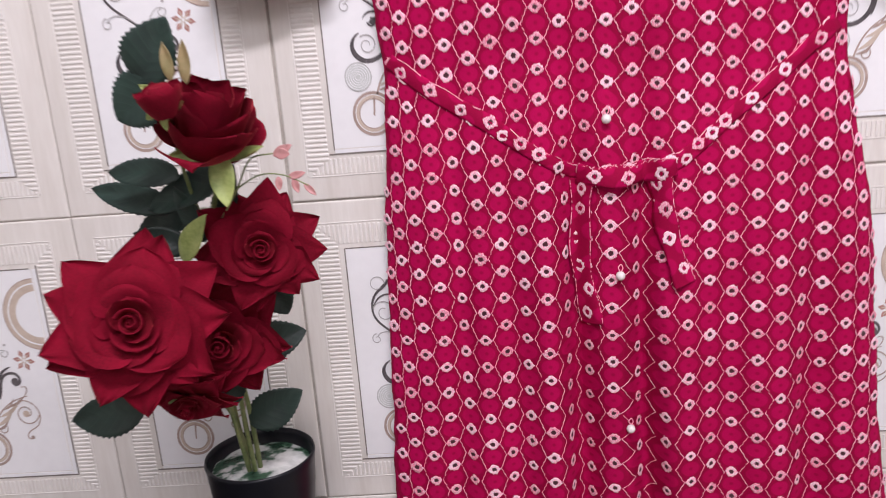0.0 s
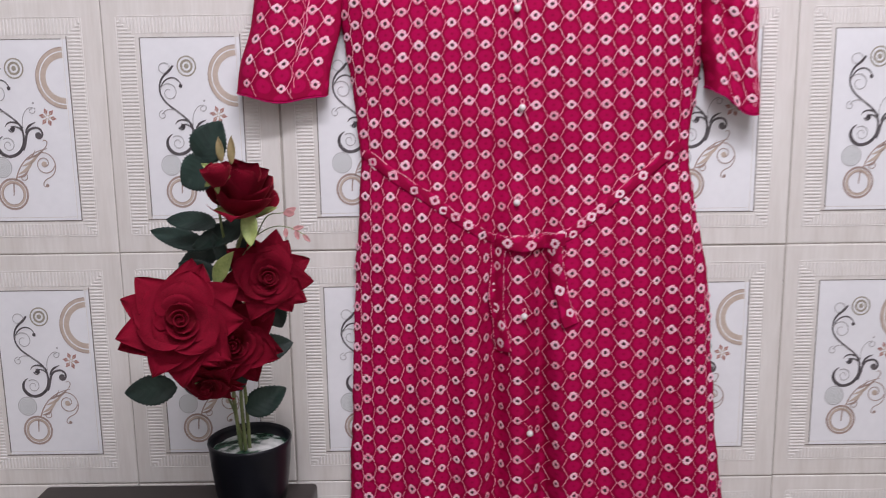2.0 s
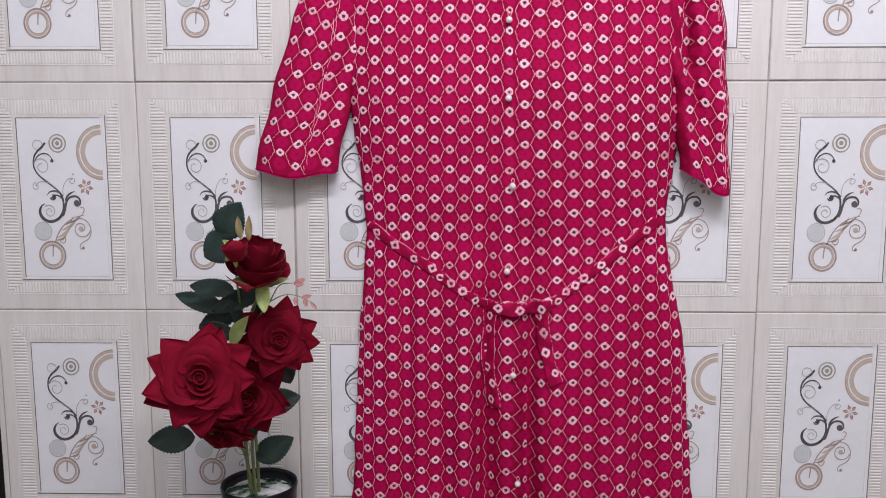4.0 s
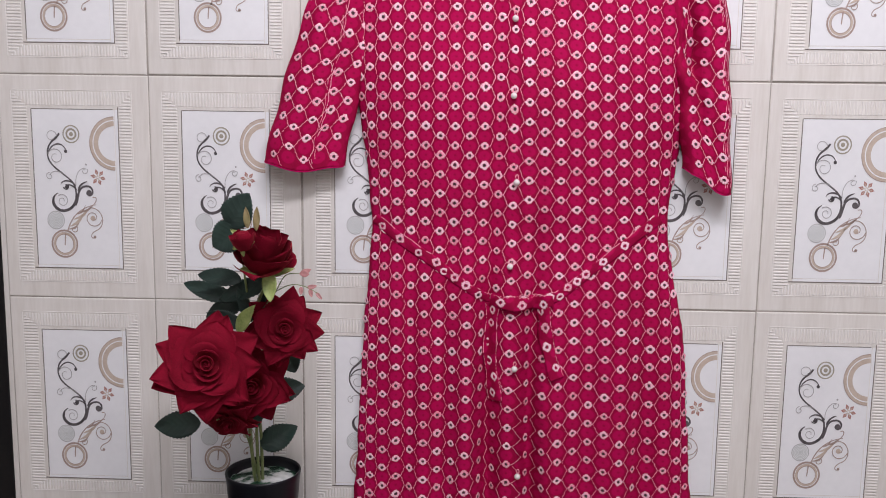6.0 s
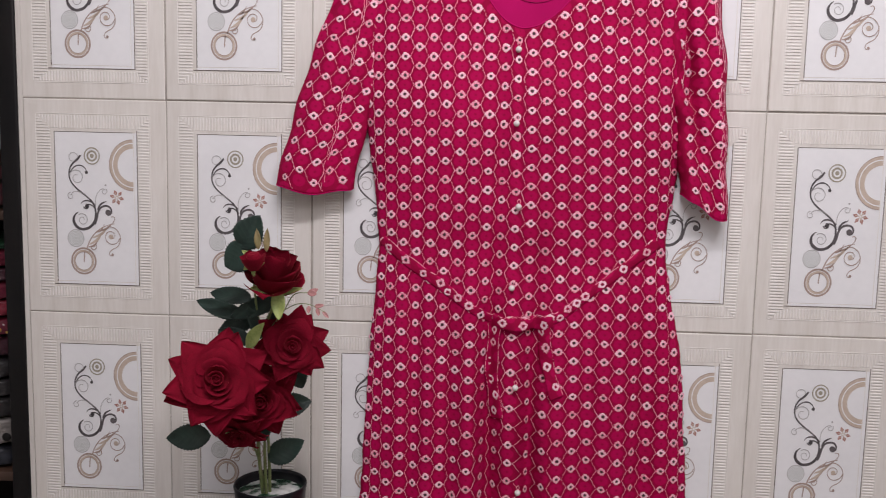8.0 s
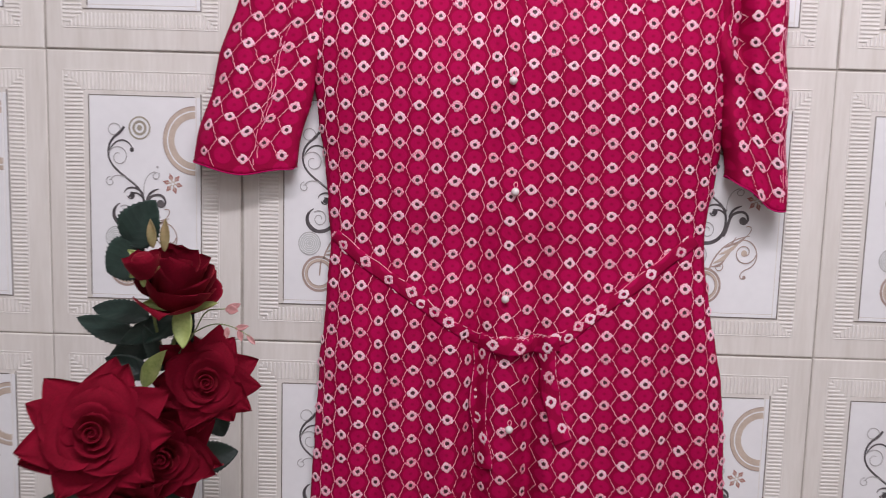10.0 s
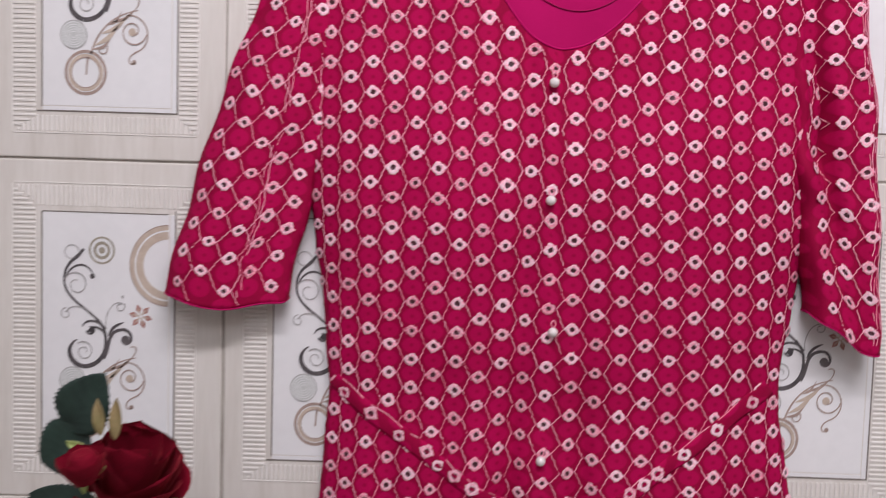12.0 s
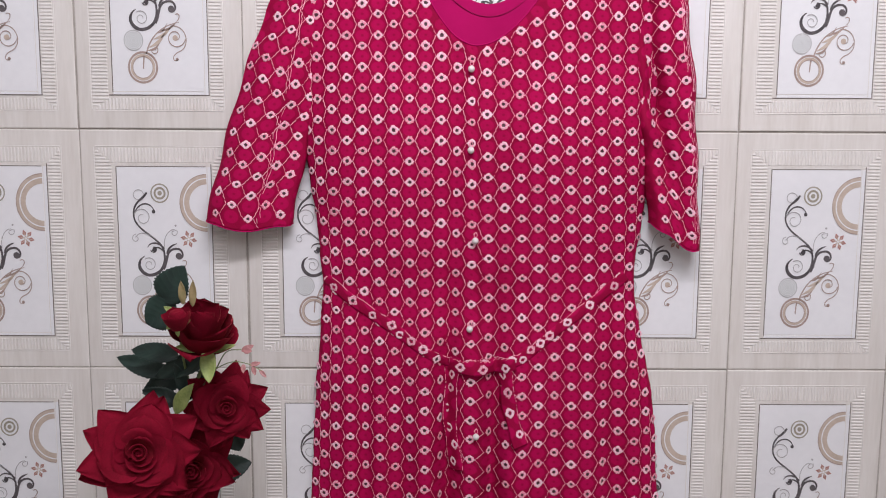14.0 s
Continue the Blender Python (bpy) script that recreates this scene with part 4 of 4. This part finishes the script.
leaf(loc(0.455, -0.115, 0.842), loc(0.512, -0.115, 0.874), 0.041, toward)
leaf(loc(0.505, -0.17, 1.02), loc(0.522, -0.165, 0.975), 0.034, toward)
leaf(loc(0.452, -0.16, 0.935), loc(0.462, -0.165, 0.888), 0.034, toward)

# stems from the pot up to the flowers
for ctrl, r0, r1 in (
    (((0.440, -0.090, 0.765), (0.443, -0.13, 0.86), (0.455, -0.19, 0.96), (0.440, -0.245, 1.025)), 0.0028, 0.0020),
    (((0.446, -0.092, 0.765), (0.452, -0.125, 0.88), (0.470, -0.165, 1.0), (0.512, -0.185, 1.06)), 0.0028, 0.0020),
    (((0.450, -0.085, 0.765), (0.456, -0.115, 0.86), (0.462, -0.155, 0.93), (0.476, -0.195, 0.972)), 0.0028, 0.0020),
    (((0.436, -0.080, 0.765), (0.438, -0.11, 0.88), (0.462, -0.17, 1.05), (0.508, -0.255, 1.143)), 0.0029, 0.0021),
    (((0.462, -0.17, 1.05), (0.463, -0.21, 1.11), (0.470, -0.25, 1.165), (0.484, -0.28, 1.188)), 0.0018, 0.0013),
    (((0.442, -0.074, 0.765), (0.430, -0.10, 0.85), (0.426, -0.17, 0.91), (0.424, -0.235, 0.925)), 0.0018, 0.0011),
    (((0.465, -0.18, 1.06), (0.505, -0.225, 1.105), (0.525, -0.24, 1.135), (0.546, -0.245, 1.140)), 0.0010, 0.0006),
    (((0.500, -0.222, 1.105), (0.53, -0.24, 1.122), (0.552, -0.245, 1.122), (0.572, -0.245, 1.112)), 0.0007, 0.0005),
):
    part("stem", tube_bm(curve_points([loc(*c) for c in ctrl], 20), r0, r1, 8), M["stem"], plant, "green plastic stem")

# sepals, dry bracts and the pink sprig
for b, t, w, mt in (
    ((0.508, -0.262, 1.146), (0.512, -0.275, 1.105), 0.020, "sepal"), ((0.505, -0.258, 1.145), (0.468, -0.262, 1.147), 0.013, "sepal"), ((0.505, -0.250, 1.138), (0.540, -0.250, 1.147), 0.009, "sepal"),
    ((0.484, -0.283, 1.190), (0.464, -0.288, 1.203), 0.009, "sepal"), ((0.486, -0.300, 1.183), (0.500, -0.304, 1.190), 0.008, "sepal"), ((0.480, -0.302, 1.186), (0.470, -0.300, 1.178), 0.007, "sepal"), ((0.484, -0.304, 1.184), (0.486, -0.306, 1.170), 0.006, "sepal"),
    ((0.483, -0.272, 1.203), (0.481, -0.274, 1.232), 0.009, "dry"), ((0.494, -0.272, 1.200), (0.496, -0.274, 1.233), 0.009, "dry"),
    ((0.546, -0.245, 1.138), (0.562, -0.247, 1.146), 0.008, "sprig"), ((0.548, -0.245, 1.140), (0.560, -0.250, 1.139), 0.009, "sprig"),
    ((0.556, -0.245, 1.120), (0.570, -0.246, 1.123), 0.006, "sprig"), ((0.560, -0.245, 1.119), (0.563, -0.247, 1.107), 0.006, "sprig"), ((0.568, -0.245, 1.114), (0.577, -0.246, 1.104), 0.005, "sprig"), ((0.548, -0.245, 1.121), (0.548, -0.247, 1.110), 0.006, "sprig"),
):
    leaf(loc(*b), loc(*t), w, (0.1, -1, 0.2), 0.05, mt, 0, {"sepal": "pale green pointed sepal", "dry": "dry olive bract", "sprig": "dusty pink sprig leaf"}[mt], {"sepal": "sepal", "dry": "bract", "sprig": "sprig_leaf"}[mt])


# ---- storage rack beside the tiled wall ----
rack = thing("storage_rack", "black metal storage rack with dark brown shelves", "rack", pose(-0.55, 0.16, FLOOR))
for px, py in ((-0.0405, -0.004), (-0.0405, 0.33), (-1.12, -0.004), (-1.12, 0.33)):
    part("post", box_bm(px + 0.55, px + 0.582, py - 0.16, py - 0.128, 0, 2.5, 0.003), M["black_metal"], rack)
M["shelf"] = surface("brown_shelf_board", (0.035, 0.018, 0.012), (0.085, 0.045, 0.03), 7, 0.45, 120, 0.0003, stretch=(0.3, 3, 1))
for sz in (0.20, 0.722, 1.205, 1.95):
    part("shelf", box_bm(-0.536, 0.512, -0.128, 0.165, sz - FLOOR, sz - FLOOR + 0.018, 0.002), M["shelf"], rack)
part("back_sheet", box_bm(-0.57, 0.546, 0.202, 0.206, 0.05, 2.5), M["black_metal"], rack)


def wrap(name, dark, light, fine=70):
    """Folded cloth in thin clear plastic: soft colour under a crinkled gloss."""
    m, t, b = nodes_of(name)
    n = calc(t, "MULTIPLY_ADD", noise_fac(t, 160, 3), 0.4, calc(t, "MULTIPLY", noise_fac(t, 22, 4, stretch=(1, 1, 2.5)), 0.6))
    crease = noise_fac(t, fine, 5, stretch=(1, 1, 2.2), rough=0.7)
    link(t, ramp(t, n, [(0.3, dark), (0.7, light)]), b.inputs["Base Color"])
    b.inputs["Roughness"].default_value = 0.6
    b.inputs["Coat Weight"].default_value = 0.45
    b.inputs["Coat Roughness"].default_value = 0.2
    bump(t, b, crease, 1.0, 0.006)
    return m


def folded_cloth(z, h, x0, x1, y, material, label, seed):
    """A flat folded garment: a rounded slab with two fold grooves along its front."""
    ob = thing("folded_garment", label, "clothes", pose((x0 + x1) / 2, y + 0.12, z), "folded garments on the rack")
    nx, ny = 60, 28
    r = random.Random(seed)
    verts = []
    for i in range(nx):
        fx = 2 * i / (nx - 1) - 1
        ex = (1 - abs(fx) ** 14) ** 0.5
        for j in range(ny):
            a = 2 * math.pi * j / ny
            c, s = math.cos(a), math.sin(a)
            yy = math.copysign(abs(c) ** 0.35, c) * 0.118
            zz = math.copysign(abs(s) ** 0.32, s) * h / 2
            dent = 0.009 * noise.noise(Vector((fx * 11 + seed, zz * 90, seed))) + 0.0035 * math.sin(zz / h * 16 + 2 * fx + seed) + (0.004 if abs(s) < 0.2 and c < 0 else 0.0)
            verts.append((fx * (x1 - x0) / 2, yy * ex + dent, h / 2 + zz * (0.3 + 0.7 * ex) * 0.985 + (0.0015 * noise.noise(Vector((fx * 9, seed, 2))) if s > 0 else 0)))
    faces = [(i * ny + j, i * ny + (j + 1) % ny, (i + 1) * ny + (j + 1) % ny, (i + 1) * ny + j) for i in range(nx - 1) for j in range(ny)]
    faces += [tuple(range(ny))[::-1], tuple((nx - 1) * ny + j for j in range(ny))]
    child("folded_cloth", mesh_of("folded_cloth", verts, faces, [material]), ob)
    return ob


wraps = {
    "navy": wrap("navy_cloth", (0.006, 0.008, 0.016), (0.02, 0.024, 0.04)),
    "white": wrap("white_cloth", (0.20, 0.18, 0.17), (0.36, 0.33, 0.31), 40),
    "charcoal": wrap("charcoal_cloth", (0.010, 0.009, 0.010), (0.034, 0.030, 0.032)),
    "plum": wrap("plum_cloth", (0.035, 0.006, 0.014), (0.085, 0.018, 0.034)),
    "red": wrap("red_cloth", (0.11, 0.005, 0.020), (0.23, 0.012, 0.045)),
    "bright": wrap("bright_red_cloth", (0.20, 0.005, 0.020), (0.34, 0.012, 0.045)),
    "green": wrap("green_cloth", (0.006, 0.04, 0.018), (0.02, 0.10, 0.045)),
    "maroon": wrap("maroon_cloth", (0.035, 0.003, 0.008), (0.09, 0.008, 0.016)),
}
z = 0.740
stack = ((0.040, "navy", "navy blue folded garment in a clear plastic bag"), (0.054, "white", "off-white folded garment with a dark round mark"), (0.040, "charcoal", "charcoal folded garment in a clear plastic bag"), (0.036, "charcoal", "charcoal folded garment in a clear plastic bag"), (0.038, "charcoal", "charcoal folded garment in a clear plastic bag"), (0.040, "plum", "dark plum folded garment in a clear plastic bag"), (0.036, "red", "red folded garment with gold and white specks"), (0.033, "bright", "bright red folded garment in a clear plastic bag"), (0.033, "red", "dull red folded garment in a clear plastic bag"), (0.026, "plum", "crumpled plum folded garment in a clear plastic bag"), (0.034, "red", "pinkish red folded garment in a clear plastic bag"), (0.012, "green", "thin green sequinned garment on top of the stack"))
garments = []
for i, (h, key, label) in enumerate(stack):
    garments.append(folded_cloth(z, h, -0.47 + rng.uniform(-0.01, 0.01), -0.050 - rng.uniform(0, 0.006), 0.036 + rng.uniform(0, 0.008), wraps[key], label, i + 1))
    z += h
M["orange"] = surface("orange_tag", (0.42, 0.08, 0.02), (0.55, 0.12, 0.03), 40, 0.6)
M["gold"] = surface("gold_sequin", (0.45, 0.27, 0.05), (0.62, 0.40, 0.10), 90, 0.35, metal=0.6)
M["sequin"] = surface("silver_sequin", (0.55, 0.52, 0.52), (0.75, 0.72, 0.72), 90, 0.3, metal=0.3)


def dots(ob, spots, material, name):
    for x, zz, r in spots:
        bm = bmesh.new()
        bmesh.ops.create_uvsphere(bm, u_segments=10, v_segments=6, radius=r)
        for v in bm.verts:
            v.co.y *= 0.4
        p = part(name, bm, material, ob)
        p.matrix_world = pose(x, 0.036, zz)


dots(garments[6], ((-0.078, 1.005, 0.0042), (-0.064, 1.001, 0.0024)), M["gold"], "gold_sequin")
dots(garments[6], ((-0.088, 1.012, 0.0022), (-0.096, 1.002, 0.0018), (-0.070, 1.015, 0.0018), (-0.104, 1.010, 0.0018)), M["sequin"], "silver_sequin")
dots(garments[4], ((-0.050, 0.905, 0.009),), M["orange"], "orange_tag")
dots(garments[1], ((-0.072, 0.805, 0.0085),), M["black_metal"], "dark_mark")

# upper shelf: maroon bundles with a grey printed carton standing on them
for i, (zz, h) in enumerate(((1.224, 0.05), (1.274, 0.03), (1.304, 0.026))):
    folded_cloth(zz, h, -0.47, -0.052, 0.040, wraps["maroon"], "dark maroon folded garment in the shade of the rack", 40 + i)
M["carton"] = surface("grey_printed_carton", (0.15, 0.16, 0.19), (0.30, 0.31, 0.35), 7, 0.3, 60, 0.0003)
carton = thing("grey_carton", "grey scuffed carton with a printed picture panel", "box", pose(-0.26, 0.12, 1.331))
part("carton_body", box_bm(-0.20, 0.206, -0.095, 0.095, 0, 0.58, 0.003), M["carton"], carton)
M["print_pale"] = surface("pale_print", (0.36, 0.36, 0.37), (0.46, 0.46, 0.46), 30, 0.4)
M["print_dark"] = surface("dark_print", (0.06, 0.06, 0.07), (0.12, 0.12, 0.135), 30, 0.4)
M["print_straw"] = surface("straw_print", (0.24, 0.22, 0.14), (0.36, 0.33, 0.22), 30, 0.4)
M["print_wine"] = surface("wine_print", (0.08, 0.01, 0.02), (0.14, 0.02, 0.035), 30, 0.4)
for x0, x1, z0, z1, key, lift, name in (
    (0.140, 0.206, 0.020, 0.024, "print_pale", 1, "printed_border"), (0.140, 0.143, 0.024, 0.100, "print_pale", 1, "printed_border"),
    (0.150, 0.200, 0.028, 0.036, "print_dark", 1, "printed_bar"), (0.162, 0.190, 0.040, 0.072, "print_straw", 1, "printed_panel"),
    (0.150, 0.172, 0.106, 0.111, "print_dark", 1, "printed_bar"), (0.157, 0.166, 0.114, 0.140, "print_dark", 1, "printed_bottle"), (0.160, 0.163, 0.140, 0.156, "print_dark", 1, "printed_bottle_neck"),
    (0.120, 0.136, 0.0, 0.150, "print_wine", 1, "printed_strip"), (0.150, 0.195, 0.190, 0.193, "print_dark", 1, "printed_line"), (0.152, 0.158, 0.225, 0.262, "print_dark", 1, "printed_line"), (0.166, 0.184, 0.236, 0.239, "print_dark", 1, "printed_line"), (0.166, 0.180, 0.222, 0.226, "print_dark", 1, "printed_line"), (0.186, 0.206, 0.285, 0.33, "print_pale", 1, "printed_panel"),
):
    part(name, box_bm(x0, x1, -0.0952 - 0.0006 * lift, -0.0945, z0, z1), M[key], carton)
# ceiling tube light, and a housing for the added, unseen fill panel
M["lamp_white"] = surface("lamp_housing", (0.75, 0.75, 0.75), (0.82, 0.82, 0.82), 5, 0.4)
lamp = thing("tube_light", "white ceiling tube light fitting", "lamp", pose(1.0, -1.15, TOP))
part("housing", box_bm(-0.62, 0.62, -0.05, 0.05, -0.04, -0.002, 0.006), M["lamp_white"], lamp)
lamp = thing("added_fill_panel", "unseen square white ceiling panel added for fill light", "lamp", pose(0.8, -2.1, TOP))
part("housing", box_bm(-0.47, 0.47, -0.47, 0.47, -0.03, -0.002, 0.006), M["lamp_white"], lamp)
